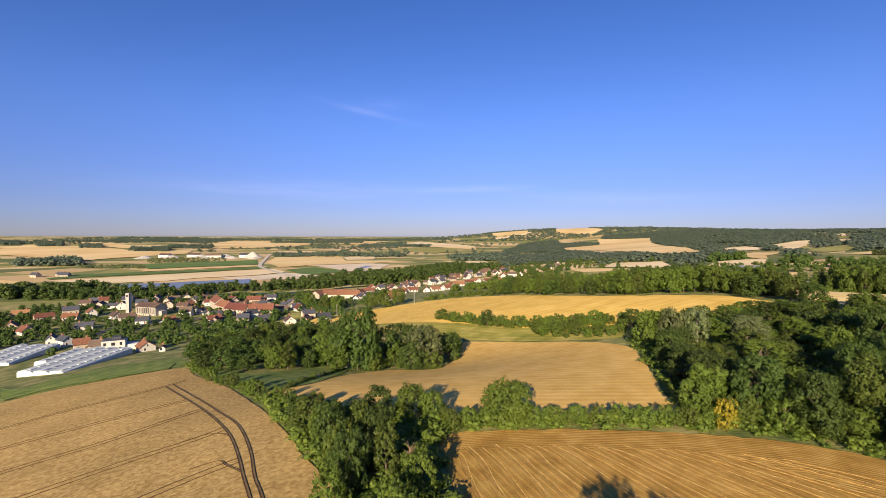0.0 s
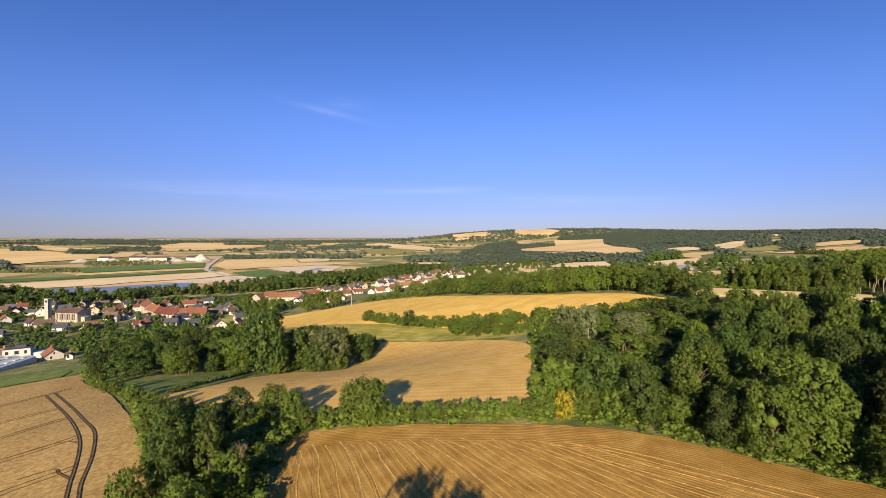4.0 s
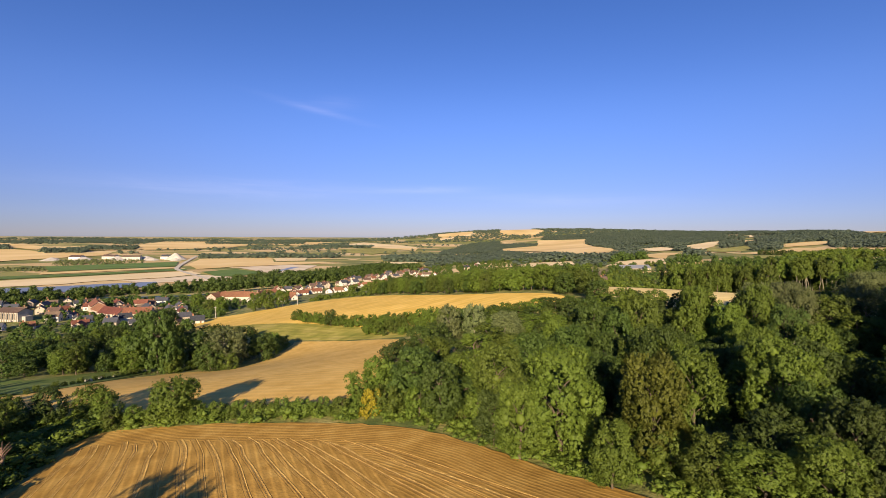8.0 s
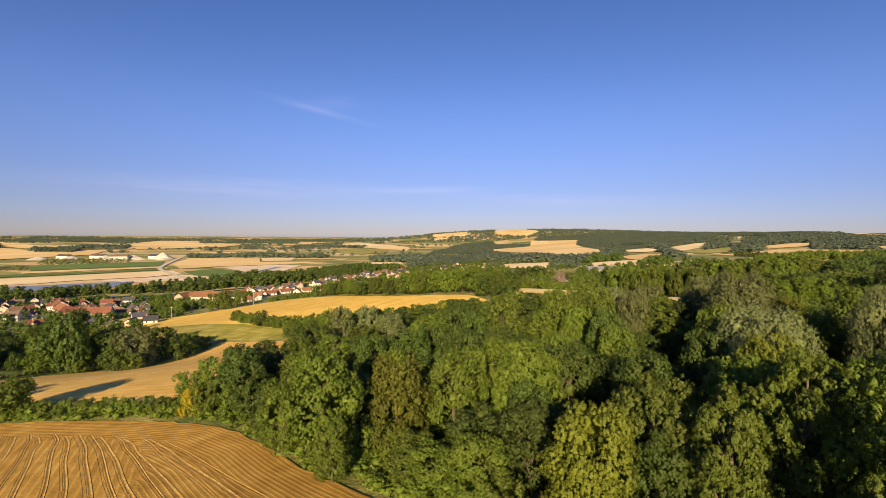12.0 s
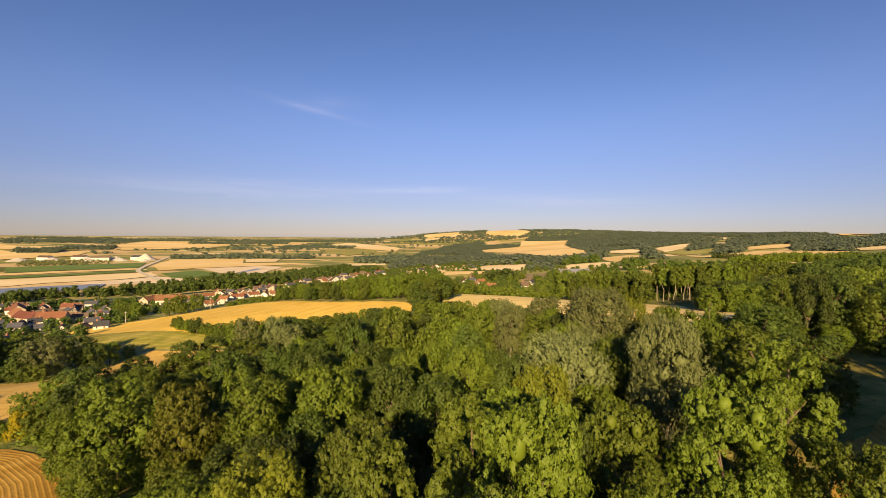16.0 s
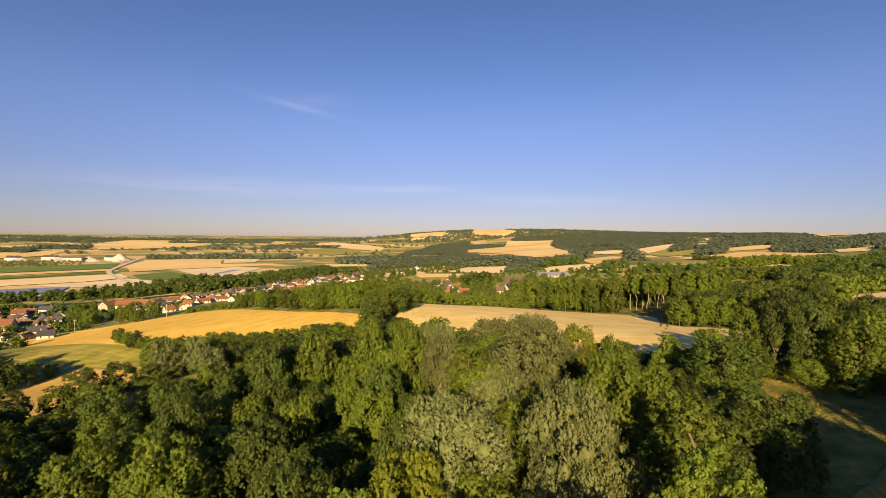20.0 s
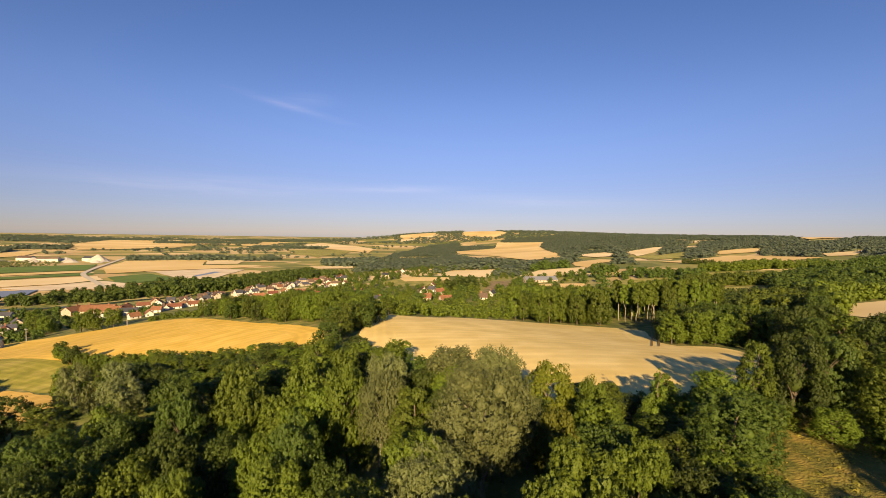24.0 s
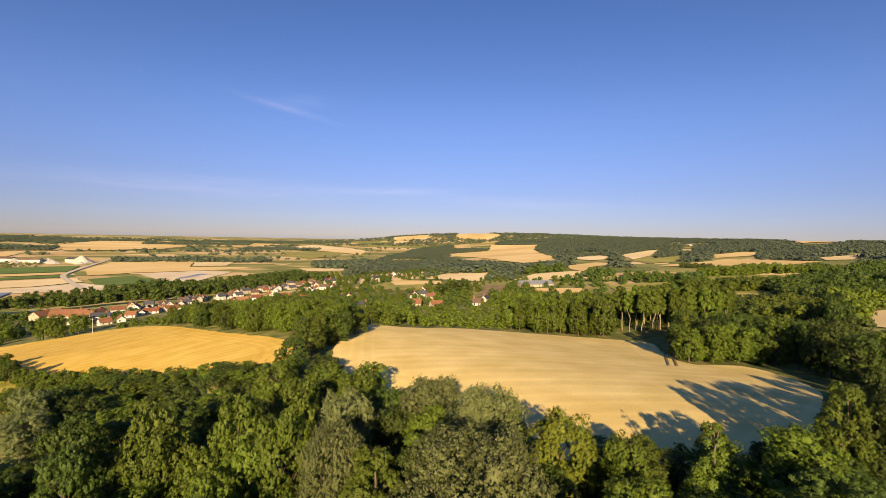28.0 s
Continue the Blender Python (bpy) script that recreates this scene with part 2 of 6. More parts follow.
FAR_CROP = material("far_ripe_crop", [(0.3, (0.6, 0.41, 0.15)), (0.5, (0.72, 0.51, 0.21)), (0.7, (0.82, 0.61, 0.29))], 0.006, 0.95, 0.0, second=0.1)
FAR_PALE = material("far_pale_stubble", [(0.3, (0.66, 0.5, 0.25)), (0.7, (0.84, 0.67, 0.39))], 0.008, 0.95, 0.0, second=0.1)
RUT = material("trodden_earth", [(0.3, (0.07, 0.045, 0.02)), (0.7, (0.15, 0.095, 0.04))], 0.8, 0.95, 0.5, 3.0)
FURROW = material("trodden_straw", [(0.35, (0.2, 0.122, 0.038)), (0.5, (0.29, 0.176, 0.05)), (0.65, (0.4, 0.245, 0.065))], 1.6, 0.95, 0.5, 6.0)
SWATH = material("loose_straw", [(0.35, (0.37, 0.215, 0.05)), (0.5, (0.48, 0.29, 0.075)), (0.65, (0.58, 0.37, 0.105))], 1.1, 0.95, 0.6, 5.0)
CANAL = glossy("canal_water", (0.05, 0.075, 0.035), 0.25, 0.0, 0.3)
WATER = glossy("lake_water", (0.2, 0.21, 0.2), 0.3, 0.0, 0.2)
ASPHALT = material("asphalt", [(0.3, (0.07, 0.07, 0.07)), (0.7, (0.13, 0.125, 0.12))], 0.5, 0.9)
TRACK = material("chalk_track", [(0.3, (0.45, 0.4, 0.3)), (0.7, (0.62, 0.56, 0.44))], 0.3, 0.95)
BARK = material("bark", [(0.3, (0.06, 0.045, 0.03)), (0.7, (0.15, 0.115, 0.08))], 3.0, 0.95, 0.6, 6.0)
DEAD_WOOD = material("dead_wood", [(0.3, (0.22, 0.13, 0.09)), (0.7, (0.36, 0.24, 0.18))], 2.0, 0.9, 0.4, 6.0)
PALE_BARK = material("pale_bark", [(0.3, (0.16, 0.14, 0.1)), (0.7, (0.3, 0.27, 0.2))], 2.0, 0.9, 0.4, 6.0)
LEAF = leaf_material("oak_leaves", (0.05, 0.079, 0.016), (0.108, 0.147, 0.02), (0.19, 0.224, 0.03), 0.26)
LEAF_DARK = leaf_material("dark_leaves", (0.034, 0.056, 0.014), (0.065, 0.096, 0.018), (0.112, 0.144, 0.026), 0.26)
LEAF_YELLOW = leaf_material("yellowing_leaves", (0.06, 0.078, 0.013), (0.125, 0.14, 0.018), (0.22, 0.215, 0.026), 0.26)
LEAF_GOLD = leaf_material("golden_leaves", (0.22, 0.2, 0.018), (0.36, 0.31, 0.024), (0.52, 0.42, 0.034), 0.4)
LEAF_GREY = leaf_material("silver_leaves", (0.078, 0.1, 0.036), (0.148, 0.172, 0.064), (0.245, 0.262, 0.11), 0.26)
DRY_GRASS = leaf_material("dry_grass", (0.1, 0.11, 0.02), (0.2, 0.175, 0.034), (0.31, 0.24, 0.055), 0.4)
# Lighter and bluer than near leaves: distance haze put into the base colour.
LEAF_HAZED = leaf_material("hazed_far_leaves", (0.06, 0.088, 0.06), (0.092, 0.122, 0.082), (0.128, 0.155, 0.1), 0.3, 0.02)



def mosaic(m):
    """Far off, the plain turns into a patchwork of small ripe and green parcels."""
    n, l = m.node_tree.nodes, m.node_tree.links
    b = n["Principled BSDF"]
    tc = n["Texture Coordinate"]
    sq = n.new("ShaderNodeMapping")
    sq.inputs["Scale"].default_value, sq.inputs["Rotation"].default_value = (1.0, 1.7, 0.0), (0, 0, 0.35)
    vo = n.new("ShaderNodeTexVoronoi")
    vo.inputs["Scale"].default_value = 0.0075
    l.new(tc.outputs["Object"], sq.inputs["Vector"])
    l.new(sq.outputs["Vector"], vo.inputs["Vector"])
    sep = n.new("ShaderNodeSeparateColor")
    l.new(vo.outputs["Color"], sep.inputs["Color"])
    r = ramp(n, [(0.0, (0.1, 0.13, 0.03)), (0.25, (0.19, 0.2, 0.05)), (0.66, (0.33, 0.29, 0.085)), (0.72, (0.5, 0.35, 0.15)), (1.0, (0.72, 0.54, 0.28))])
    l.new(sep.outputs["Red"], r.inputs["Fac"])
    far = n.new("ShaderNodeVectorMath")
    far.operation = "LENGTH"
    l.new(tc.outputs["Object"], far.inputs[0])
    mp = n.new("ShaderNodeMapRange")
    mp.inputs["From Min"].default_value, mp.inputs["From Max"].default_value = 520, 620
    l.new(far.outputs["Value"], mp.inputs["Value"])
    mx = n.new("ShaderNodeMix")
    mx.data_type = "RGBA"
    l.new(mp.outputs["Result"], mx.inputs[0])
    l.new(b.inputs["Base Color"].links[0].from_socket, mx.inputs[6])
    l.new(r.outputs["Color"], mx.inputs[7])
    l.new(mx.outputs[2], b.inputs["Base Color"])


mosaic(GRASS)

# ---- the lie of the land ----
LANDFORMS = [
    (120, 30, 90, 4.7),
    (200, 100, 90, 3.0),
    (60, 150, 70, 1.4),
    (110, 180, 60, 13.7),
    (-20, 60, 70, 6.6),
    (-60, 150, 80, 17.7),
    (40, -60, 110, 2.8),
    (200, -80, 140, 10.8),
    (300, 150, 110, 7.3),
    (-120, 40, 100, -12.8),
    (180, 300, 120, 4.0),
    (30, 300, 90, 21.1),
    (-150, -120, 160, 27.8),
    (340, 330, 160, 2.2),
    (-40, 260, 80, -10.1),
    (200, 520, 170, 10.6),
    (500, 500, 260, 8.7),
    (30, 560, 160, -2.2),
    (500, 0, 260, 31.9),
    (300, -300, 250, 27.3),
    (-420, 0, 250, 3.8),
    (170, 95, 45, 6.3),
    (45, 170, 45, -6.6),
    (300, 760, 180, 12.4),
    (-28, 160, 34, -8.6),
    (104, 90, 25, -7.0),
]

FAR_HILLS = [(640, 3300, 480, 74), (470, 1200, 230, 11), (1800, 1600, 500, 12), (-1700, 1900, 420, 12)]


def smooth(a, b, v):
    t = np.clip((v - a) / (b - a), 0, 1)
    return t * t * (3 - 2 * t)


def height(x, y):
    """Height of the ground: flat valley floor, far plains that climb, hills right of the valley, and the spur under the camera."""
    x, y = np.asarray(x, float), np.asarray(y, float)
    r, side = np.hypot(x, y), x - 0.16 * y + 40.0
    z = 33 + 24 * smooth(1500, 4800, r)
    z = z + 58 * smooth(0, 1100, side) * smooth(150, 900, r) + 5 * smooth(1100, 2300, r) * smooth(0, 900, side)
    for a, b, s, h in FAR_HILLS + LANDFORMS:
        z = z + h * np.exp(-((x - a) ** 2 + (y - b) ** 2) / (2 * s * s))
    return z


def mesh_object(name, verts, faces, mat, parent=None):
    me = bpy.data.meshes.new(name)
    me.from_pydata(verts, [], faces)
    me.materials.append(mat)
    ob = new(name, me)
    if parent is not None:
        ob.parent = parent
    return ob


def big_mesh(name, verts, faces, mat):
    """Many equal-sided faces at once, from arrays."""
    me = bpy.data.meshes.new(name)
    k = faces.shape[1]
    me.vertices.add(len(verts))
    me.vertices.foreach_set("co", np.ascontiguousarray(verts, np.float32).ravel())
    me.loops.add(faces.size)
    me.loops.foreach_set("vertex_index", np.ascontiguousarray(faces, np.int32).ravel())
    me.polygons.add(len(faces))
    me.polygons.foreach_set("loop_start", np.arange(len(faces), dtype=np.int32) * k)
    me.update(calc_edges=True)
    me.materials.append(mat)
    return me


def spaced(edge, near_lo, near_hi, step, edge_hi):
    left = near_lo - np.cumsum(step * 1.13 ** np.arange(1, 60))
    right = near_hi + np.cumsum(step * 1.09 ** np.arange(1, 80))
    return np.concatenate([left[left > edge][::-1], np.arange(near_lo, near_hi + 1, step), right[right < edge_hi]])


def build_ground():
    xs, ys = spaced(-6500, -420, 620, 7.0, 6500), spaced(-2500, -120, 760, 7.0, 6500)
    gx, gy = np.meshgrid(xs, ys)
    v = np.stack([gx, gy, height(gx, gy)], -1).reshape(-1, 3)
    w = len(xs)
    i = (np.arange(len(ys) - 1)[:, None] * w + np.arange(w - 1)).ravel()
    me = big_mesh("ground", v, np.stack([i, i + 1, i + w + 1, i + w], 1), GRASS)
    me.polygons.foreach_set("use_smooth", np.ones(len(me.polygons), bool))
    tagged(new("ground", me), "rolling dry grassland falling from a spur to a wide valley", "ground", kind="structure")


build_ground()


def inside(poly, x, y):
    x, y = np.asarray(x, float), np.asarray(y, float)
    hit = np.zeros(x.shape, bool)
    for (x0, y0), (x1, y1) in zip(poly, poly[1:] + poly[:1]):
        if y0 != y1:
            hit ^= ((y0 > y) != (y1 > y)) & (x < (x1 - x0) * (y - y0) / (y1 - y0) + x0)
    return hit


def edge_distance(poly, x, y):
    best = np.full(np.shape(x), 1e9)
    for (x0, y0), (x1, y1) in zip(poly, poly[1:] + poly[:1]):
        dx, dy = x1 - x0, y1 - y0
        t = np.clip(((x - x0) * dx + (y - y0) * dy) / max(dx * dx + dy * dy, 1e-6), 0, 1)
        best = np.minimum(best, np.hypot(x - x0 - t * dx, y - y0 - t * dy))
    return best


def rounded(poly, times=2):
    """Corners cut twice, so that field edges bend as ploughs do."""
    for _ in range(times):
        out = []
        for (x0, y0), (x1, y1) in zip(poly, poly[1:] + poly[:1]):
            out += [(0.8 * x0 + 0.2 * x1, 0.8 * y0 + 0.2 * y1), (0.2 * x0 + 0.8 * x1, 0.2 * y0 + 0.8 * y1)]
        poly = out
    return poly


from mathutils import geometry
OPEN = []          # land on which no tree grows


def field(name, poly, mat, label, category="field", step=6.0, lift=0.16, rows=None, headland=0.0, wobble=0.6, round_times=2, flat=None, plant=False, along=()):
    """One sheet of crop, water or bare ground that follows the land. rows: the heading of its rows; headland: rows follow the edge so far in."""
    if not plant:
        OPEN.append(poly)
    poly = rounded(poly, round_times) if round_times else poly
    rnd = random.Random(len(OPEN))
    border = []
    for (x0, y0), (x1, y1) in zip(poly, poly[1:] + poly[:1]):
        k = max(1, int(math.hypot(x1 - x0, y1 - y0) / step))
        border += [(x0 + (x1 - x0) * i / k + rnd.uniform(-1, 1) * wobble, y0 + (y1 - y0) * i / k + rnd.uniform(-1, 1) * wobble) for i in range(k)]
    xs, ys = [p[0] for p in poly], [p[1] for p in poly]
    gx, gy = np.meshgrid(np.arange(min(xs), max(xs), step), np.arange(min(ys), max(ys), step))
    gx, gy = gx.ravel(), gy.ravel()
    keep = inside(poly, gx, gy)
    keep[keep] &= edge_distance(poly, gx[keep], gy[keep]) > step * 0.5
    pts = [Vector(p) for p in border] + [Vector(p) for p in zip(gx[keep], gy[keep])]
    n = len(border)
    v2, _, faces, *_ = geometry.delaunay_2d_cdt(pts, [(i, (i + 1) % n) for i in range(n)], [], 1, 1e-4)
    x, y = np.array([p.x for p in v2]), np.array([p.y for p in v2])
    z = height(x, y) + lift if flat is None else np.full(len(x), flat)
    ob = mesh_object(name, np.stack([x, y, z], 1).tolist(), [list(f) for f in faces], mat)
    me = ob.data
    me.polygons.foreach_set("use_smooth", np.ones(len(me.polygons), bool))
    if rows is not None:
        a = radians(rows)
        u, w = x * math.cos(a) - y * math.sin(a), x * math.sin(a) + y * math.cos(a)
        d = edge_distance(poly, x, y)
        uv = me.uv_layers.new(name="rows")
        idx = np.zeros(len(me.loops), np.int32)
        me.loops.foreach_get("vertex_index", idx)
        across, kept = u[idx] * 0.6, np.zeros(len(me.loops), bool)
        spans = [p.loop_total for p in me.polygons]
        corners = [list(p.vertices) for p in me.polygons]
        for line, reach in along:
            # rows that follow a line keep to it as far as their reach, face by face
            dl = edge_distance(line + line[-2:0:-1], x, y)
            pick = np.repeat(np.array([np.mean(dl[c] - reach(x[c])) < 0 for c in corners]), spans) & ~kept
            across, kept = np.where(pick, dl[idx], across), kept | pick
        edge = np.repeat(np.array([np.mean(d[c]) < headland for c in corners]), spans)
        across = np.where(edge, d[idx], across)
        uv.data.foreach_set("uv", np.stack([across, np.where(edge, 0, w[idx] * 0.02)], 1).astype(np.float32).ravel())
    return tagged(ob, label, category, kind="structure")


# ---- fields ----
N_FIELD = [(-5, 73.5), (12, 74.2), (33, 71.7), (48, 67.4), (57, 60.5), (63.5, 53.1), (70, 46.8), (76, 41.5), (84, 30), (90, 10), (92, -40), (30, -60), (6, -40), (3, 20), (-1, 55)]
L_FIELD = [(-139, 128), (-130, 137.6), (-114, 142), (-95, 150), (-82.5, 134.5), (-63, 116.5), (-40.6, 90), (-28.3, 73.2), (-21, 63), (-15.5, 56), (-12, 30), (-12, -40), (-200, -40), (-190, 70)]
M_FIELD = [(-51, 107), (-44, 110), (-39, 117), (-36, 137), (-24, 149), (-10, 138), (-4.7, 156), (-1.5, 177), (-1, 188), (51.5, 146), (43, 107), (38.5, 90), (38, 78), (20, 78.8), (-4, 79.3), (-25, 86)]
F2_FIELD = [(-122, 304), (-92, 322), (-58, 330), (-29, 332), (14, 297), (67, 234), (103, 190), (107.5, 163), (100, 152), (60, 170), (34, 184), (-8, 221), (-70, 256)]
F3_FIELD = [(117, 221), (143, 205), (155, 214.5), (181, 216), (229.5, 195.5), (216, 170), (208.5, 146.5), (226.5, 148), (221, 121), (194, 97), (176, 86), (164, 84), (156, 90), (150, 106), (133, 124), (121, 139), (118.4, 151), (117.6, 168), (117.4, 188)]
field("field_stubble_1", N_FIELD, STUBBLE, "golden cut stubble field with curved harvest rows", step=1.6, rows=-24, headland=0, along=(([(-5, 73.5), (12, 74.2), (33, 71.7), (48, 67.4), (57, 60.5), (63.5, 53.1), (70, 46.8), (76, 41.5), (84, 30), (90, 10), (92, -40)], lambda v: 7 + 19 * smooth(34, 62, v)),), wobble=0.35)
field("field_wheat", L_FIELD, WHEAT, "ripe uncut wheat field with dark tractor ruts", step=4.0, rows=60, headland=0, wobble=0.35)
field("field_stubble_2", M_FIELD, BAY, "golden stubble field with a bay between two woods", step=3.0, rows=95, headland=0, wobble=0.35)
field("field_stubble_3", F2_FIELD, GOLD, "bright gold stubble field on the brow of the spur", step=5.0, rows=75, headland=10, wobble=0.5)
field("field_stubble_4", F3_FIELD, PALE, "pale straw stubble field beside a wood", step=4.0, rows=98, headland=10, wobble=0.4)
field("meadow", [(-62, 224), (-92, 262), (-68, 257), (-8, 222), (34, 185), (60, 171), (53, 148), (0, 188), (-14, 197), (-36, 206)], MOWN, "yellow-green hay meadow with mown curves", "meadow", lift=0.12, step=4.0, rows=50, headland=13)
field("meadow", [(-84, 137), (-62, 118), (-50, 108.5), (-43, 112), (-38, 128), (-36, 139), (-46, 146), (-62, 132), (-80, 142)], BANK, "small green paddock beside the wood", "meadow", lift=0.12)
field("meadow", [(-150, 140), (-136, 131), (-130, 138.5), (-114, 143), (-96, 151), (-100, 160), (-118, 178), (-150, 168)], BANK, "green grass bank above the greenhouses", "meadow", lift=0.12)
field("meadow", [(140, 38), (152, 52), (165, 71), (180, 86), (203, 82), (224, 84), (245, 60), (240, 46), (186, 58), (168.6, 49.6), (160, 44.8), (152.5, 41.6), (146, 38)], ROUGH, "dry yellow grass strip among tall trees", "meadow", lift=0.14, plant=True, step=2.5)
field("field_stubble_5", [(139, 24), (143, 31), (148, 36.5), (152.8, 41.3), (160.2, 44.2), (168.6, 49.1), (186, 57), (240, 45), (245, 10), (180, -12), (142, -12)], STUBBLE, "stubble field with harvest rows behind tall trees", step=2.5, rows=14, wobble=0.3)
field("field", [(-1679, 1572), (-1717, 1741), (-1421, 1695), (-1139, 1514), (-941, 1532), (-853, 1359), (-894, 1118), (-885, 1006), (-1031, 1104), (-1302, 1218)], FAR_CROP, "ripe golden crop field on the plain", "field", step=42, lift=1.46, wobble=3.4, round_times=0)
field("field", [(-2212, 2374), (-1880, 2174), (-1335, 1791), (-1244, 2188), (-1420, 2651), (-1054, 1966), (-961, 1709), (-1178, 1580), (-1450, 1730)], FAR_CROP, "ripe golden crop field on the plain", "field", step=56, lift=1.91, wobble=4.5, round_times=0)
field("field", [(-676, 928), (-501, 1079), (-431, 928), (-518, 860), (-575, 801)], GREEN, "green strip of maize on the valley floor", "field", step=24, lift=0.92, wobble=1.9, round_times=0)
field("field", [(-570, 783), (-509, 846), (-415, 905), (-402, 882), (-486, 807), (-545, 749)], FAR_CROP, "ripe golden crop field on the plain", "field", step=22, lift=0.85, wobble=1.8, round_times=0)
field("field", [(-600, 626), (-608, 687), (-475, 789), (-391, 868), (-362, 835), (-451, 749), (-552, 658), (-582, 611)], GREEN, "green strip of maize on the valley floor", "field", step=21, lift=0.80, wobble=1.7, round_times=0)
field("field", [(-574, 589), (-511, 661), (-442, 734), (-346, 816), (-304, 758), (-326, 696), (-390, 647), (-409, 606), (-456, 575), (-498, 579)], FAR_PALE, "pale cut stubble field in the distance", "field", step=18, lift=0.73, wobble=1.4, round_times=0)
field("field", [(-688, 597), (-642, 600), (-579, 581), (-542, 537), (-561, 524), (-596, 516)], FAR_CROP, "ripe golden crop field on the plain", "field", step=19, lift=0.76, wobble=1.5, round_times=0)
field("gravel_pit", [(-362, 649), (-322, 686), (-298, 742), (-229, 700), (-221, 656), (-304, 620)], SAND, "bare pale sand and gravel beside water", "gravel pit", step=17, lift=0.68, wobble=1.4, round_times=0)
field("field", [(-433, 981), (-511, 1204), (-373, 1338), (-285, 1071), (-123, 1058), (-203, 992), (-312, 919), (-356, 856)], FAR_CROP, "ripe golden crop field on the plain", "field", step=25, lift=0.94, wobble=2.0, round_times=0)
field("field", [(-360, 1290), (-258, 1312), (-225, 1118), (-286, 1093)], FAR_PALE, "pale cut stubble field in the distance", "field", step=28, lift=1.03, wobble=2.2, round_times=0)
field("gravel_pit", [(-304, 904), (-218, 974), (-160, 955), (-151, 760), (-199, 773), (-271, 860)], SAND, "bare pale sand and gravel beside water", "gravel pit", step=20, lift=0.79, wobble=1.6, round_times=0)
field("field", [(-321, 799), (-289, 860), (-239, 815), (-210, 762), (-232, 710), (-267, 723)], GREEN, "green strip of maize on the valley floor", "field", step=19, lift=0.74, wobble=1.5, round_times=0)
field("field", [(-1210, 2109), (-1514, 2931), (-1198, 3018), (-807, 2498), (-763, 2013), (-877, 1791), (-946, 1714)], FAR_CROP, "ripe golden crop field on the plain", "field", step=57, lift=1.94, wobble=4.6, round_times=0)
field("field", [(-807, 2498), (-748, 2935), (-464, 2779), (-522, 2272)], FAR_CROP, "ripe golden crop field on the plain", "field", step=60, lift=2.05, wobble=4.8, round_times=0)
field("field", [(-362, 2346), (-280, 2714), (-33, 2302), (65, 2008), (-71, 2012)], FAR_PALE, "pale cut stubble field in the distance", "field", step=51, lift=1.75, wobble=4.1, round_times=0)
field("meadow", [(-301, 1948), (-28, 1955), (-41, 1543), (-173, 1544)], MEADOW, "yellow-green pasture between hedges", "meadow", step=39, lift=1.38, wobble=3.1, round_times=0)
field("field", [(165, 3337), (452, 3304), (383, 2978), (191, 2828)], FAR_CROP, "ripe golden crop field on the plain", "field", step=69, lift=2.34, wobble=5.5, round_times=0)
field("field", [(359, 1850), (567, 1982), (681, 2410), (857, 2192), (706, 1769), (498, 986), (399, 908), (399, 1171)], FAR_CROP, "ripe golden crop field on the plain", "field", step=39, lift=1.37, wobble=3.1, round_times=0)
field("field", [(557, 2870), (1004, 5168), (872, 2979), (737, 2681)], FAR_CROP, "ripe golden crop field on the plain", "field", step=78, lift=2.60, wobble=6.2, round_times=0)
field("field", [(181, 613), (211, 670), (266, 636), (237, 531)], FAR_PALE, "pale cut stubble field in the distance", "field", step=14, lift=0.59, wobble=1.1, round_times=0)
field("field", [(268, 526), (312, 589), (390, 621), (342, 526), (297, 501)], FAR_PALE, "pale cut stubble field in the distance", "field", step=14, lift=0.58, wobble=1.1, round_times=0)
field("field", [(266, 452), (310, 439), (289, 398), (257, 410)], FAR_CROP, "ripe golden crop field on the plain", "field", step=11, lift=0.49, wobble=0.9, round_times=0)
field("garden_plots", [(204, 405), (230, 495), (256, 492), (226, 418)], SOIL, "brown and green vegetable plots", "garden", step=11, lift=0.49, wobble=0.9, round_times=0)
field("meadow", [(92, 560), (148, 621), (180, 561), (163, 489), (127, 530)], MEADOW, "yellow-green pasture between hedges", "meadow", step=12, lift=0.54, wobble=1.0, round_times=0)
field("meadow", [(-261, 1843), (-52, 1997), (-92, 1403)], MEADOW, "yellow-green pasture between hedges", "meadow", step=39, lift=1.38, wobble=3.1, round_times=0)
field("field", [(-366, 2324), (-244, 2476), (43, 2016), (37, 1736), (-43, 1901)], FAR_CROP, "ripe golden crop field on the plain", "field", step=47, lift=1.62, wobble=3.8, round_times=0)
field("field", [(697, 1092), (852, 1231), (891, 1232), (732, 1022), (630, 919)], FAR_PALE, "pale cut stubble field in the distance", "field", step=29, lift=1.06, wobble=2.3, round_times=0)
field("meadow", [(616, 906), (739, 945), (648, 802), (569, 761)], MEADOW, "yellow-green pasture between hedges", "meadow", step=23, lift=0.87, wobble=1.8, round_times=0)
field("field", [(539, 693), (752, 812), (790, 660), (662, 603), (582, 618), (552, 653)], FAR_CROP, "ripe golden crop field on the plain", "field", step=20, lift=0.78, wobble=1.6, round_times=0)
field("field", [(809, 943), (918, 987), (965, 968), (855, 870), (764, 853)], FAR_CROP, "ripe golden crop field on the plain", "field", step=27, lift=1.01, wobble=2.2, round_times=0)
field("meadow", [(428, 466), (470, 500), (545, 492), (578, 468), (540, 436), (490, 438), (455, 455)], MEADOW, "yellow-green pasture between hedges", "meadow", step=14, lift=0.60, wobble=1.1, round_times=0)
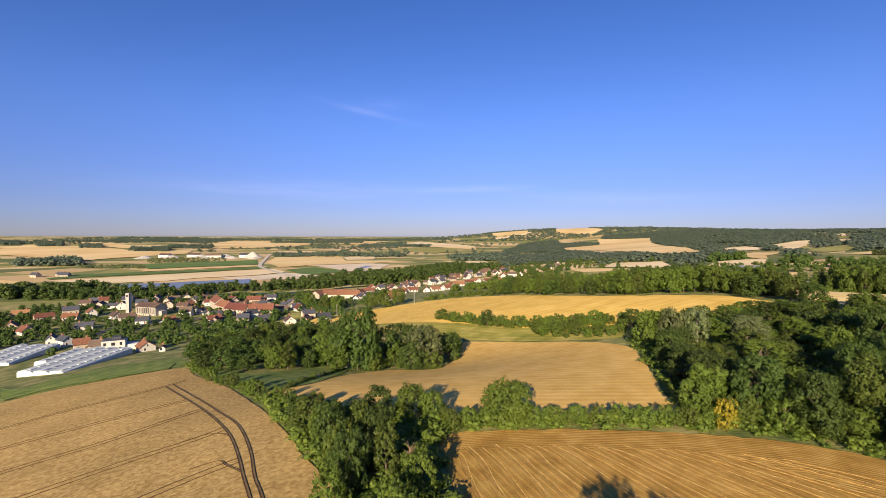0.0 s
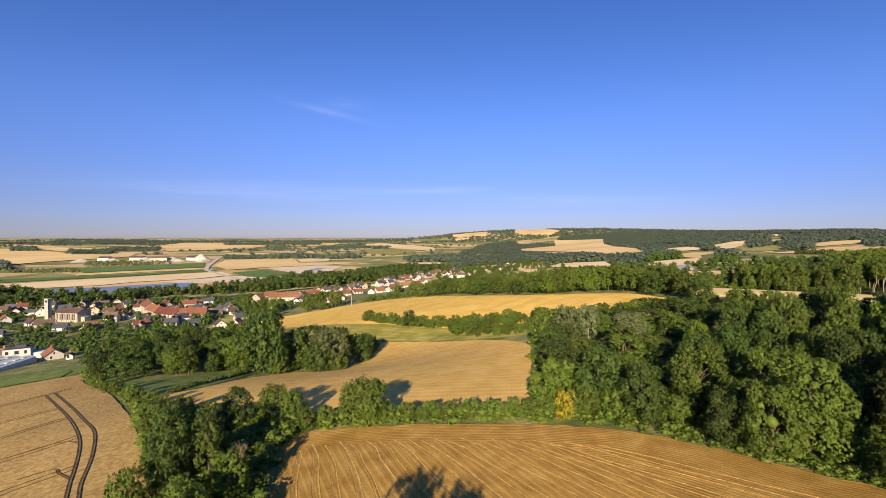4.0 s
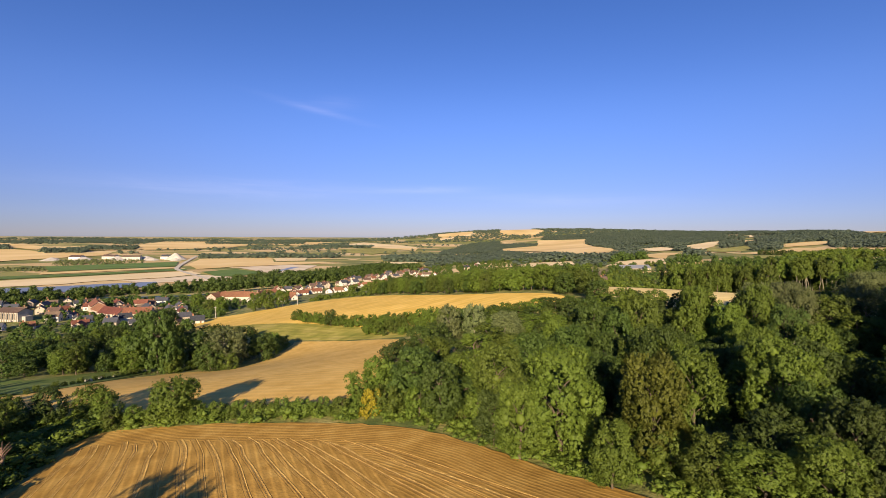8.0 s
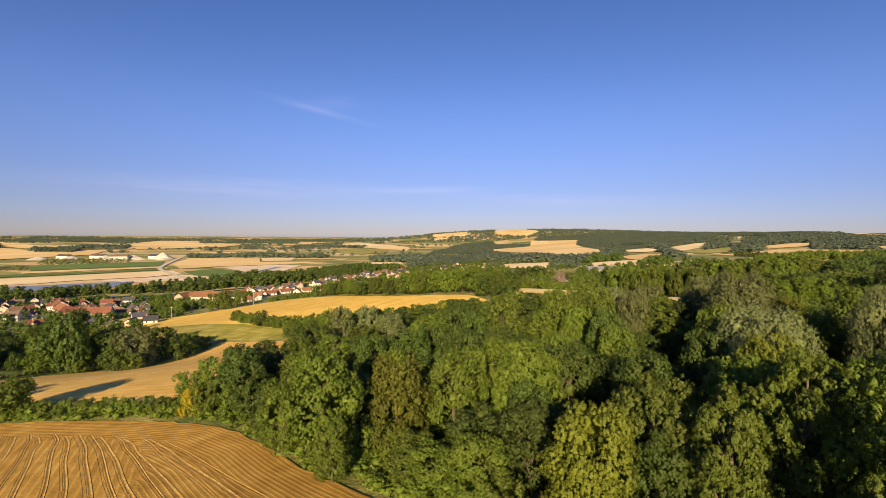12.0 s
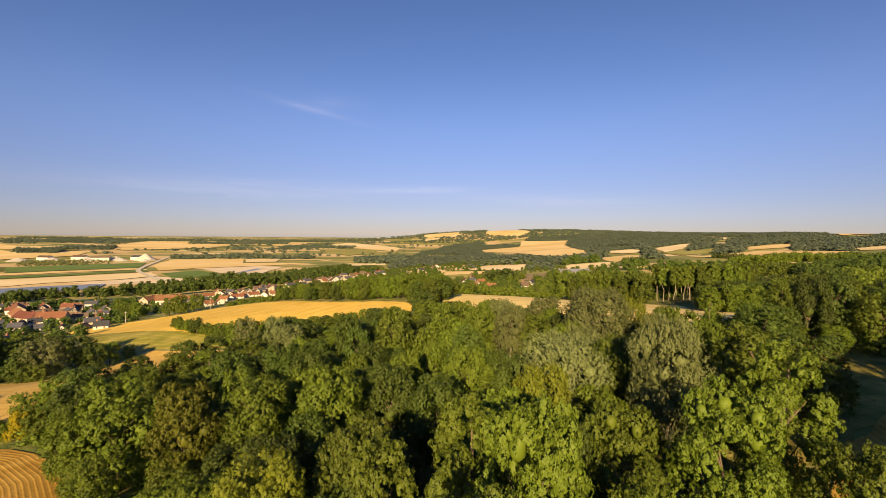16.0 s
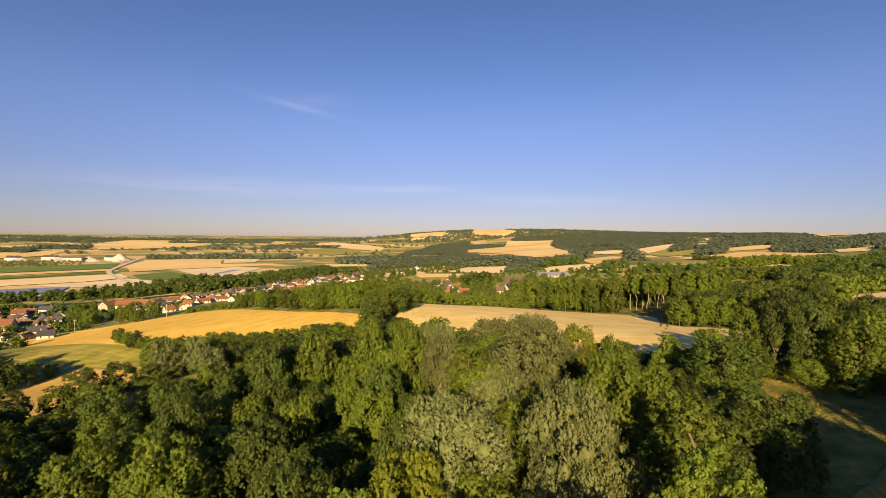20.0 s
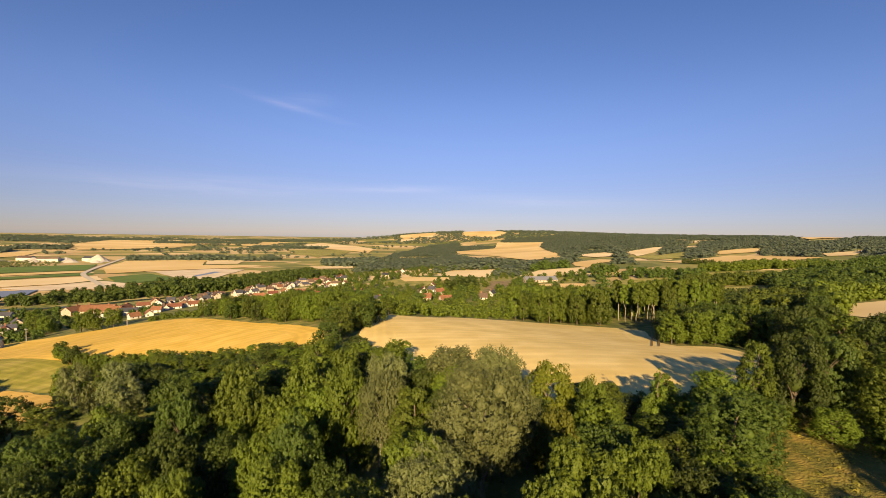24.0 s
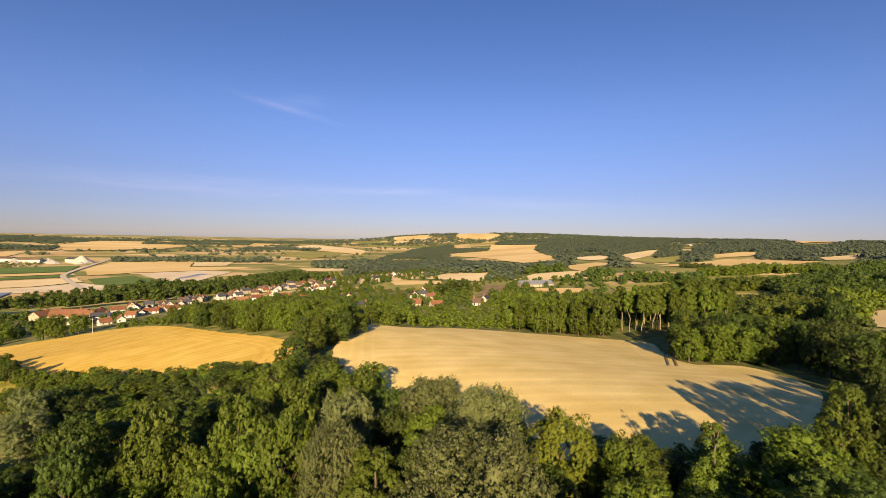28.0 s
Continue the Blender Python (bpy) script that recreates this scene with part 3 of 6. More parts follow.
field("meadow", [(352, 338), (372, 362), (400, 372), (418, 362), (398, 325), (383, 314), (352, 318)], MEADOW, "yellow-green pasture between hedges", "meadow", step=11, lift=0.49, wobble=0.9, round_times=0)
field("meadow", [(338, 449), (408, 462), (391, 411), (324, 390)], MEADOW, "yellow-green pasture between hedges", "meadow", step=12, lift=0.52, wobble=1.0, round_times=0)
field("field", [(357, 528), (393, 516), (376, 490), (346, 500)], FAR_PALE, "pale cut stubble field in the distance", "field", step=13, lift=0.57, wobble=1.0, round_times=0)
field("field", [(383, 251), (417, 259), (470, 235), (404, 172), (333, 194), (334, 208)], FAR_PALE, "pale cut stubble field in the distance", "field", step=8, lift=0.42, wobble=0.6, round_times=0)
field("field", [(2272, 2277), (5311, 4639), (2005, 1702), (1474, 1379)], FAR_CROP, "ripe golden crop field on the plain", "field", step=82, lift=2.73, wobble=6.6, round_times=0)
field("water", [(-442, 556), (-390, 579), (-351, 610), (-303, 632), (-278, 572), (-317, 551), (-332, 521), (-353, 519), (-396, 506)], WATER, "still blue lake on the valley floor", "water", step=15, lift=0.89, wobble=1.2, flat=34.2, round_times=0)
field("water", [(-201, 821), (-197, 906), (-173, 890), (-158, 771), (-181, 761)], WATER, "still blue lake on the valley floor", "water", step=19, lift=1.01, wobble=1.5, flat=34.2, round_times=0)
field("meadow", [(-141, 131), (-162, 150), (-143, 143), (-124, 149), (-116, 169), (-104, 158), (-99, 147), (-132, 141)], BANK, "lush green verge above the wheat", "meadow", step=6, lift=0.32, wobble=0.5, round_times=0)
field("meadow", [(-130, 298), (-138, 350), (-112, 345), (-122, 310), (-92, 258), (-100, 240)], MEADOW, "yellow-green pasture between hedges", "meadow", step=8, lift=0.39, wobble=0.6, round_times=0)
field("meadow", [(-63, 126), (-61, 135), (-45, 159), (-38, 149), (-39, 118), (-45, 110), (-55, 113)], BANK, "mown green corner of the paddock", "meadow", step=6, lift=0.27, wobble=0.5, round_times=0)
field("field", [(543, 1049), (650, 1100), (617, 954), (543, 929)], FAR_PALE, "pale cut stubble field in the distance", "field", step=26, lift=1.50, wobble=2.0, round_times=0)
field("field", [(413, 729), (518, 852), (529, 782), (425, 673), (385, 603), (384, 646)], FAR_CROP, "ripe golden crop field on the hillside", "field", step=12, lift=0.90, wobble=1.0, round_times=0)
field("field", [(333, 531), (401, 531), (382, 496), (340, 502)], FAR_CROP, "ripe golden crop field on the hillside", "field", step=12, lift=0.75, wobble=1.0, round_times=0)
field("meadow", [(628, 885), (774, 976), (708, 870), (574, 757)], MEADOW, "yellow-green pasture between hedges", "meadow", step=26, lift=1.10, wobble=2.0, round_times=0)
field("field", [(864, 738), (969, 772), (1032, 806), (852, 668), (815, 680)], FAR_PALE, "pale cut stubble field in the distance", "field", step=26, lift=1.20, wobble=2.0, round_times=0)
field("field", [(174, 2774), (285, 2867), (266, 2723), (181, 2644)], FAR_PALE, "pale cut stubble field on the far hill", "field", step=26, lift=2.20, wobble=2.0, round_times=0)
field("field", [(305, 2896), (433, 3083), (405, 2921), (305, 2820)], FAR_PALE, "pale cut stubble field on the far hill", "field", step=26, lift=2.20, wobble=2.0, round_times=0)
field("field", [(1178, 1630), (1223, 1623), (1153, 1531), (1118, 1537)], FAR_PALE, "pale cut stubble field on the far hill", "field", step=26, lift=1.50, wobble=2.0, round_times=0)
field("field", [(1046, 1386), (1160, 1476), (1084, 1339), (1026, 1345)], FAR_PALE, "pale cut stubble field on the far hill", "field", step=26, lift=1.50, wobble=2.0, round_times=0)
field("field", [(-54, 1046), (-21, 957), (50, 952), (43, 1029)], FAR_PALE, "pale cut stubble field in the distance", "field", step=26, lift=1.00, wobble=2.0, round_times=0)
field("field", [(136, 634), (195, 567), (191, 530), (142, 564)], FAR_CROP, "ripe golden parcel beside the hamlet", "field", step=12, lift=0.80, wobble=1.0, round_times=0)
field("meadow", [(-30, 935), (-2, 782), (66, 748), (50, 945)], MEADOW, "yellow-green grass under orchard trees", "meadow", step=12, lift=0.75, wobble=1.0, round_times=0)

# ---- trees ----
def ico(sub):
    bm = bmesh.new()
    bmesh.ops.create_icosphere(bm, subdivisions=sub, radius=1.0)
    v = np.array([p.co[:] for p in bm.verts])
    f = np.array([[p.index for p in q.verts] for q in bm.faces])
    bm.free()
    return v, f


ICO1, ICO2 = ico(1), ico(2)      # 20 and 80 faces


def rand_unit(rng, n):
    v = rng.normal(size=(n, 3))
    return v / np.linalg.norm(v, axis=1)[:, None]


SHAPES = {"round": (0.1, 0.97, 0.45), "tall": (0.08, 1.0, 0.3), "bush": (0.05, 0.95, 0.52), "poplar": (0.42, 1.0, 0.14), "low": (0.05, 0.98, 0.47), "high": (0.45, 1.0, 0.36),
          "dome": (0.12, 0.98, 0.38), "mound": (0.06, 0.98, 0.4), "spire": (0.1, 1.0, 0.25), "globe": (0.02, 0.97, 0.56), "ball": (0.36, 0.98, 0.4)}


def boughs_of(rng, kind):
    """Leafy boughs of a crown in a tree 1 high (centre, radius), and the lumps of foliage on the outside of each."""
    base, top, wide = SHAPES[kind]
    n = {"spire": 20, "poplar": 15, "bush": 11, "globe": 30, "ball": 26, "dome": 21, "mound": 21}.get(kind, 17)
    boughs, lumps = [], []
    for k in range(n):
        f = (k + rng.uniform(0.2, 0.8)) / n
        env = math.sin(math.pi * (0.2 + 0.68 * f)) ** 0.7
        big = wide * rng.uniform(0.32, 0.48) * (1.08 - 0.3 * f)
        ring, t = wide * env * rng.uniform(0.42, 0.7), k * 2.4 + rng.uniform(-0.5, 0.5)
        h = min(base + (top - base) * (0.1 + 0.86 * f), top - big * rng.uniform(0.8, 1.0))
        c = np.array((ring * math.cos(t), ring * math.sin(t), max(h, base + big * 0.6)))
        boughs.append((*c, big))
        lumps.append((*c, big * 0.94))
        d = rand_unit(rng, 16) + 0.5 * np.array((math.cos(t), math.sin(t), 0.55))
        d /= np.linalg.norm(d, axis=1)[:, None]
        for q in d:
            lumps.append((*(c + q * big * rng.uniform(0.55, 0.9)), big * rng.uniform(0.26, 0.5)))
    boughs.append((0, 0, base + (top - base) * 0.45, wide * 0.6))
    return np.array(boughs), np.array(lumps)


def masses_of(rng, kind, masses):
    """A few plain leaf masses, for trees far off."""
    base, top, wide = SHAPES[kind]
    out = []
    for k in range(masses):
        f = (k + rng.uniform(0.1, 0.9)) / masses
        h = base + (top - base) * f
        ring = wide * (math.sin(math.pi * (0.18 + 0.76 * f)) ** 0.75) * rng.uniform(0.3, 1.12) ** 0.8
        t = k * 2.4 + rng.uniform(-0.5, 0.5)
        r = wide * rng.uniform(0.24, 0.4) * (1.1 - 0.35 * f) * (36 / masses) ** 0.45
        out.append((ring * 0.78 * math.cos(t), ring * 0.78 * math.sin(t), min(h, 1.02 - r), r))
    return np.array(out)


def tiers_of(rng):
    """Whorls of drooping boughs of a spruce."""
    out = []
    for k in range(14):
        h = 0.1 + 0.86 * k / 13
        ring = 0.25 * (1.02 - h) + 0.01
        for a in range(max(1, int(8 * (1 - h)) + 1)):
            t = rng.uniform(0, 6.28)
            out.append((ring * 0.75 * math.cos(t), ring * 0.75 * math.sin(t), h - 0.02, ring * 0.42 + 0.012))
    return np.array(out)


def crown_arrays(seed, kind, leaves, leaf, core_fill=0.62, masses=0, spray=0, spike=0.0):
    """Triangles of a crown 1 high: dark uneven cores under lumps of leaves, with hollows between the boughs."""
    rng = np.random.default_rng(seed)
    if masses:
        blobs = masses_of(rng, kind, masses)
        cores, (iv, fi) = blobs, ICO1
    elif kind == "spruce":
        blobs = tiers_of(rng)
        cores, (iv, fi) = blobs, ICO1
    else:
        cores, blobs = boughs_of(rng, kind)
        iv, fi = ICO2
    vs, fs, n = [], [], 0
    if core_fill:
        for x, y, z, r in cores:
            v = iv * (r * core_fill * rng.uniform(0.8, 1.06, size=(len(iv), 1)))
            vs.append(v + (x, y, z))
            fs.append(fi + n)
            n += len(v)
    area = blobs[:, 3] ** 2
    count = max(1, leaves // spray) if spray else leaves
    which = rng.choice(len(blobs), count, p=area / area.sum())
    d = rand_unit(rng, count)
    d[:, 2] = np.where((d[:, 2] < -0.3) & (rng.random(count) < 0.75), -d[:, 2], d[:, 2])
    if not masses and kind != "spruce":
        # leaves face away from the heart of the crown
        heart = blobs[which, :3] - (0, 0, 0.45)
        flip = np.sum(d * heart, axis=1) < -0.1 * np.linalg.norm(heart, axis=1)
        d[flip] = -d[flip]
    r = blobs[which, 3:4]
    if spray:
        # each spray is a small dome of leaves on a twig
        c = blobs[which, :3] + d * r * rng.uniform(0.8, 1.02, size=(count, 1))
        size = leaf * rng.uniform(1.4, 2.6, size=(count, 1))
        c, d, size = (np.repeat(q, spray, 0) for q in (c, d, size))
        out = rand_unit(rng, len(c))
        out[:, 2] += 0.2
        up = d + (0, 0, 0.25 + spike)
        up /= np.linalg.norm(up, axis=1)[:, None]
        f = rng.uniform(-0.4, 1.0, size=(len(c), 1))
        c = c + up * size * f * (1.0 + 2.4 * spike) + out * size * (1.0 - 0.6 * np.abs(f))
        d = d * 1.0 + out * 0.35
        leaves = len(c)
    else:
        c = blobs[which, :3] + d * r * rng.uniform(0.8, 1.1, size=(leaves, 1))
    nrm = d + rand_unit(rng, leaves) * 0.36
    nrm /= np.linalg.norm(nrm, axis=1)[:, None]
    a = np.cross(nrm, rand_unit(rng, leaves))
    a /= np.linalg.norm(a, axis=1)[:, None]
    b = np.cross(nrm, a)
    s = leaf * rng.uniform(0.65, 1.3, size=(leaves, 1))
    tri = np.stack([c - a * s - nrm * s * 0.3, c + a * s * 0.55 - b * s * 0.8, c + a * s * 0.55 + b * s * 0.8], 1).reshape(-1, 3)
    q = n + np.arange(leaves)[:, None] * 3
    vs.append(tri)
    fs.append(np.hstack([q, q + 1, q + 2]))
    return np.concatenate(vs), np.concatenate(fs)


def limb_arrays(path, r0, r1, sides=6):
    path = np.array(path, float)
    k = len(path)
    ring = np.stack([np.cos(np.arange(sides) * 2 * math.pi / sides), np.sin(np.arange(sides) * 2 * math.pi / sides), np.zeros(sides)], 1)
    v = (path[:, None] + ring[None] * np.linspace(r0, r1, k)[:, None, None]).reshape(-1, 3)
    f = [[i * sides + j, i * sides + (j + 1) % sides, (i + 1) * sides + (j + 1) % sides, (i + 1) * sides + j] for i in range(k - 1) for j in range(sides)]
    return v, np.array(f)


def trunk_arrays(seed, kind):
    rng = np.random.default_rng(seed + 77)
    wob = rng.uniform(-0.012, 0.012, size=(6, 2))
    top = 0.9 if kind in ("spruce", "poplar", "tall", "spire") else 0.66
    parts = [limb_arrays([(wob[i, 0] * i, wob[i, 1] * i, -0.03 + (top + 0.03) * i / 5) for i in range(6)], 0.011 if kind == "poplar" else 0.024, 0.005, 7)]
    for k in range(0 if kind in ("spruce", "poplar") else 8):
        h, t = rng.uniform(0.2, 0.62), rng.uniform(0, 6.28)
        reach = {"poplar": 0.09, "tall": 0.13, "spire": 0.12}.get(kind, 0.2) * rng.uniform(0.7, 1.0)
        parts.append(limb_arrays([(reach * f * math.cos(t), reach * f * math.sin(t), h + 0.2 * f ** 0.8) for f in (0, 0.35, 0.7, 1)], 0.011, 0.003, 5))
    vs, fs, n = [], [], 0
    for v, f in parts:
        vs.append(v)
        fs.append(f + n)
        n += len(v)
    return np.concatenate(vs), np.concatenate(fs)


FIELDS = len(OPEN)
TREES, WIDTHS = {}, {}


def tree_kind(key, kind, mat, leaves=1500, leaf=0.03, bark=BARK, variants=3, seed=0, spray=12, fill=0.36, spike=0.0):
    TREES[key], WIDTHS[key] = [], 2.05 * SHAPES.get(kind, (0, 1, 0.25))[2]
    for i in range(variants):
        v, f = crown_arrays(seed + i * 13 + 1, kind, leaves, leaf, fill, 0, spray, spike)
        crown = big_mesh("crown", v, f, mat)
        v, f = trunk_arrays(seed + i * 13, kind)
        TREES[key].append((big_mesh("trunk", v, f, bark), crown))


tree_kind("oak", "round", LEAF, 11000, 0.0155, seed=1, variants=4)
tree_kind("dark", "low", LEAF_DARK, 11000, 0.0155, seed=101, variants=4)
tree_kind("ash", "tall", LEAF, 8000, 0.0145, seed=201, variants=3)
tree_kind("yellow", "round", LEAF_YELLOW, 11000, 0.0155, seed=301, variants=2)
tree_kind("silver", "low", LEAF_GREY, 10000, 0.014, PALE_BARK, seed=401, variants=2, spike=0.25)
tree_kind("bush", "bush", LEAF, 5600, 0.0205, seed=501, variants=3)
tree_kind("gold", "bush", LEAF_GOLD, 5000, 0.02, seed=601, variants=1)
tree_kind("spruce", "spruce", LEAF, 14000, 0.0105, seed=701, variants=1, spray=0)
tree_kind("poplar", "poplar", LEAF, 5200, 0.016, PALE_BARK, seed=801, variants=2)
tree_kind("maple", "globe", LEAF, 34000, 0.0125, seed=951, variants=1, spray=16)
tree_kind("lime", "globe", LEAF_DARK, 26000, 0.0135, seed=971, variants=1, spray=14)
tree_kind("high", "high", LEAF_DARK, 10000, 0.017, seed=901, variants=2)
# closer trees have finer leaves
tree_kind("oak_fine", "dome", LEAF, 24000, 0.0105, seed=1001, variants=3, spray=14)
tree_kind("dark_fine", "mound", LEAF_DARK, 24000, 0.0105, seed=1101, variants=3, spray=14)
tree_kind("ash_fine", "spire", LEAF, 20000, 0.0095, seed=1201, variants=2, spray=14)
tree_kind("yellow_fine", "dome", LEAF_YELLOW, 24000, 0.0105, seed=1301, variants=2, spray=14)
tree_kind("silver_fine", "ball", LEAF_GREY, 25000, 0.009, PALE_BARK, seed=1401, variants=2, spray=12, spike=0.12)
# the nearest crowns
tree_kind("oak_near", "dome", LEAF, 62000, 0.0066, seed=2001, variants=3, spray=18)
tree_kind("dark_near", "mound", LEAF_DARK, 62000, 0.0066, seed=2101, variants=3, spray=18)
tree_kind("ash_near", "spire", LEAF, 48000, 0.0062, seed=2201, variants=2, spray=18)
tree_kind("yellow_near", "dome", LEAF_YELLOW, 62000, 0.0066, seed=2301, variants=2, spray=18)
tree_kind("silver_near", "ball", LEAF_GREY, 64000, 0.0056, PALE_BARK, seed=2401, variants=2, spray=12, spike=0.12)
NAMES = {
    "oak": ("oak_tree", "broad green oak with a full sunlit crown", "tree"),
    "dark": ("tree", "dark green broadleaf tree leafy to the ground", "tree"),
    "ash": ("ash_tree", "tall slender green ash with layered foliage", "tree"),
    "yellow": ("tree", "broad tree with yellowing late-summer leaves", "tree"),
    "silver": ("poplar_tree", "silver-grey poplar with pale shimmering leaves", "tree"),
    "maple": ("maple_tree", "rounded bright green tree standing in the hedge", "tree"),
    "lime": ("lime_tree", "large rounded dark green tree beside the paddock", "tree"),
    "high": ("tall_tree", "tall dark tree with a high dense crown", "tree"),
    "bush": ("bush", "rounded green hedgerow bush", "bush"),
    "gold": ("bush", "bright golden-yellow bush at the wood's edge", "bush"),
    "spruce": ("spruce_tree", "dark pointed spruce at the wood's edge", "tree"),
    "poplar": ("poplar_tree", "tall poplar with a pale bare trunk", "tree"),
}
trees_made = 0
STANDING = []


def tree(key, x, y, tall, wide=1.0, group="", sink=0.0, broad=0.0):
    global trees_made
    rnd = random.Random(trees_made * 7 + 3)
    trees_made += 1
    shape = key + "_fine" if key + "_fine" in TREES and 44 < x < 250 and y < 125 else key
    if key + "_near" in TREES and 58 < x < 186 and 8 < y < 92:
        shape = key + "_near"
    trunk, crown = TREES[shape][rnd.randrange(len(TREES[shape]))]
    name, label, category = NAMES[key]
    root = new(name)
    root.empty_display_size = 0.5
    for part_name, me in (("trunk", trunk), ("crown", crown)):
        ob = new(part_name, me)
        ob.parent = root
    root.location = (x, y, float(height(x, y)) - sink)
    root.rotation_euler = (rnd.uniform(-0.05, 0.05), rnd.uniform(-0.05, 0.05), rnd.uniform(0, 6.28))
    k = broad / WIDTHS[shape] if broad else tall * wide * WIDTHS[key] / WIDTHS[shape]
    root.scale = (k * rnd.uniform(0.92, 1.08), k * rnd.uniform(0.92, 1.08), tall)
    STANDING.append((x, y))
    return tagged(root, label, category, group)


def scatter(poly, gap, seed, avoid=True, clear=0.0, view=0.0):
    """Places in poly, at least gap apart."""
    rng = np.random.default_rng(seed)
    xs, ys = [p[0] for p in poly], [p[1] for p in poly]
    gx, gy = np.meshgrid(np.arange(min(xs), max(xs), float(gap)), np.arange(min(ys), max(ys), gap * 0.87))
    gx[1::2] += gap / 2
    x, y = gx.ravel() + rng.uniform(-0.38, 0.38, gx.size) * gap, gy.ravel() + rng.uniform(-0.38, 0.38, gx.size) * gap
    ok = inside(poly, x, y)
    if avoid:
        for o in OPEN:
            ok &= ~inside(o, x, y)
            if clear:
                ok[ok] &= edge_distance(o, x[ok], y[ok]) > clear
        # trees that would hide open land from the camera's side are left out
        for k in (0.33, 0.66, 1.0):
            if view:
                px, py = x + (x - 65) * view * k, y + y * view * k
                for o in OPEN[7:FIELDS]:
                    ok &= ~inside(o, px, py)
    return np.stack([x[ok], y[ok]], 1)


def far_wood(name, places, tall, wide, leaves, leaf, masses, seed, label, mat=LEAF_HAZED, kinds=("round", "low", "tall", "round", "low"), category="wood"):
    """A whole wood as one thing: many crowns with leafy outlines."""
    rng = np.random.default_rng(seed)
    forms = [crown_arrays(seed + k, kd, leaves, leaf, 0.62, masses) for k, kd in enumerate(kinds)]
    vs, fs, n = [], [], 0
    for (x, y), z in zip(places, height(places[:, 0], places[:, 1])):
        v, f = forms[rng.integers(len(forms))]
        h = rng.uniform(*tall) * (1 + 0.2 * math.sin(x / 37 + 2 * math.sin(y / 53)))
        w = h * wide * rng.uniform(0.85, 1.2)
        t = rng.uniform(0, 6.28)
        c, s = math.cos(t), math.sin(t)
        vs.append(np.stack([(v[:, 0] * c - v[:, 1] * s) * w + x, (v[:, 0] * s + v[:, 1] * c) * w + y, v[:, 2] * h + z - 0.4], 1))
        fs.append(f + n)
        n += len(v)
    if vs:
        me = big_mesh(name, np.concatenate(vs), np.concatenate(fs), mat)
        tagged(new(name, me), label, category, kind="stuff")

# ---- village ----
def roof_material(name, colour):
    """Rows of tiles in slight relief, each course a little different, with moss and soot."""
    m = material(name, [(0.3, tuple(c * 0.7 for c in colour)), (0.55, colour), (0.75, tuple(min(1, c * 1.25) for c in colour))], 1.2, 0.85, 0.3, 5.0, 0.2)
    return vary(m, 0.55, 1.15, 0.485, 0.52)


def vary(m, low, high, hue_low=0.495, hue_high=0.505):
    """Each thing of this material weathers to its own tone."""
    n, l = m.node_tree.nodes, m.node_tree.links
    b = n["Principled BSDF"]
    info, hsv = n.new("ShaderNodeObjectInfo"), n.new("ShaderNodeHueSaturation")
    for key, lo, hi in (("Value", low, high), ("Hue", hue_low, hue_high)):
        mp = n.new("ShaderNodeMapRange")
        mp.inputs["To Min"].default_value, mp.inputs["To Max"].default_value = lo, hi
        l.new(info.outputs["Random"], mp.inputs["Value"])
        l.new(mp.outputs["Result"], hsv.inputs[key])
    l.new(b.inputs["Base Color"].links[0].from_socket, hsv.inputs["Color"])
    l.new(hsv.outputs["Color"], b.inputs["Base Color"])
    return m


TILE_RED = roof_material("red_tiles", (0.215, 0.083, 0.053))
TILE_ORANGE = roof_material("orange_tiles", (0.25, 0.112, 0.063))
TILE_BROWN = roof_material("brown_tiles", (0.13, 0.085, 0.066))
SLATE = roof_material("slates", (0.07, 0.075, 0.09))
RENDER_WHITE = vary(material("white_render", [(0.3, (0.54, 0.51, 0.45)), (0.7, (0.68, 0.65, 0.58))], 0.5, 0.9, 0.1, 8.0, 0.08), 0.7, 1.05)
RENDER_CREAM = vary(material("cream_render", [(0.3, (0.4, 0.33, 0.25)), (0.7, (0.52, 0.44, 0.34))], 0.5, 0.9, 0.1, 8.0, 0.1), 0.65, 1.1)
CONCRETE = material("pale_concrete", [(0.3, (0.3, 0.28, 0.24)), (0.7, (0.42, 0.39, 0.34))], 0.4, 0.9, 0.1, 4.0, 0.12)
WHITE_STONE = material("white_gravel", [(0.3, (0.36, 0.33, 0.28)), (0.7, (0.52, 0.48, 0.41))], 0.05, 0.95, 0.2, 0.5)
GLASS = glossy("window_glass", (0.03, 0.035, 0.04), 0.12)
DOOR = glossy("painted_door", (0.16, 0.1, 0.06), 0.5)
BRICK = material("brick", [(0.35, (0.22, 0.1, 0.06)), (0.65, (0.34, 0.17, 0.1))], 2.0, 0.9)
POLY = glossy("greenhouse_sheet", (0.56, 0.6, 0.56), 0.55, 0.0, 0.3)
STEEL = glossy("galvanised_steel", (0.42, 0.43, 0.44), 0.45, 0.6)
CARPAINT = [glossy("car_paint_" + n, c, 0.3) for n, c in (("white", (0.75, 0.75, 0.75)), ("grey", (0.2, 0.21, 0.23)), ("blue", (0.05, 0.09, 0.2)))]
RUBBER = glossy("rubber", (0.02, 0.02, 0.02), 0.8)


def part(name, verts, faces, mat, parent, label=""):
    ob = mesh_object(name, verts, faces, mat, parent)
    return tagged(ob, label) if label else ob


BOX_FACES = [(0, 3, 2, 1), (4, 5, 6, 7), (0, 1, 5, 4), (1, 2, 6, 5), (2, 3, 7, 6), (3, 0, 4, 7)]


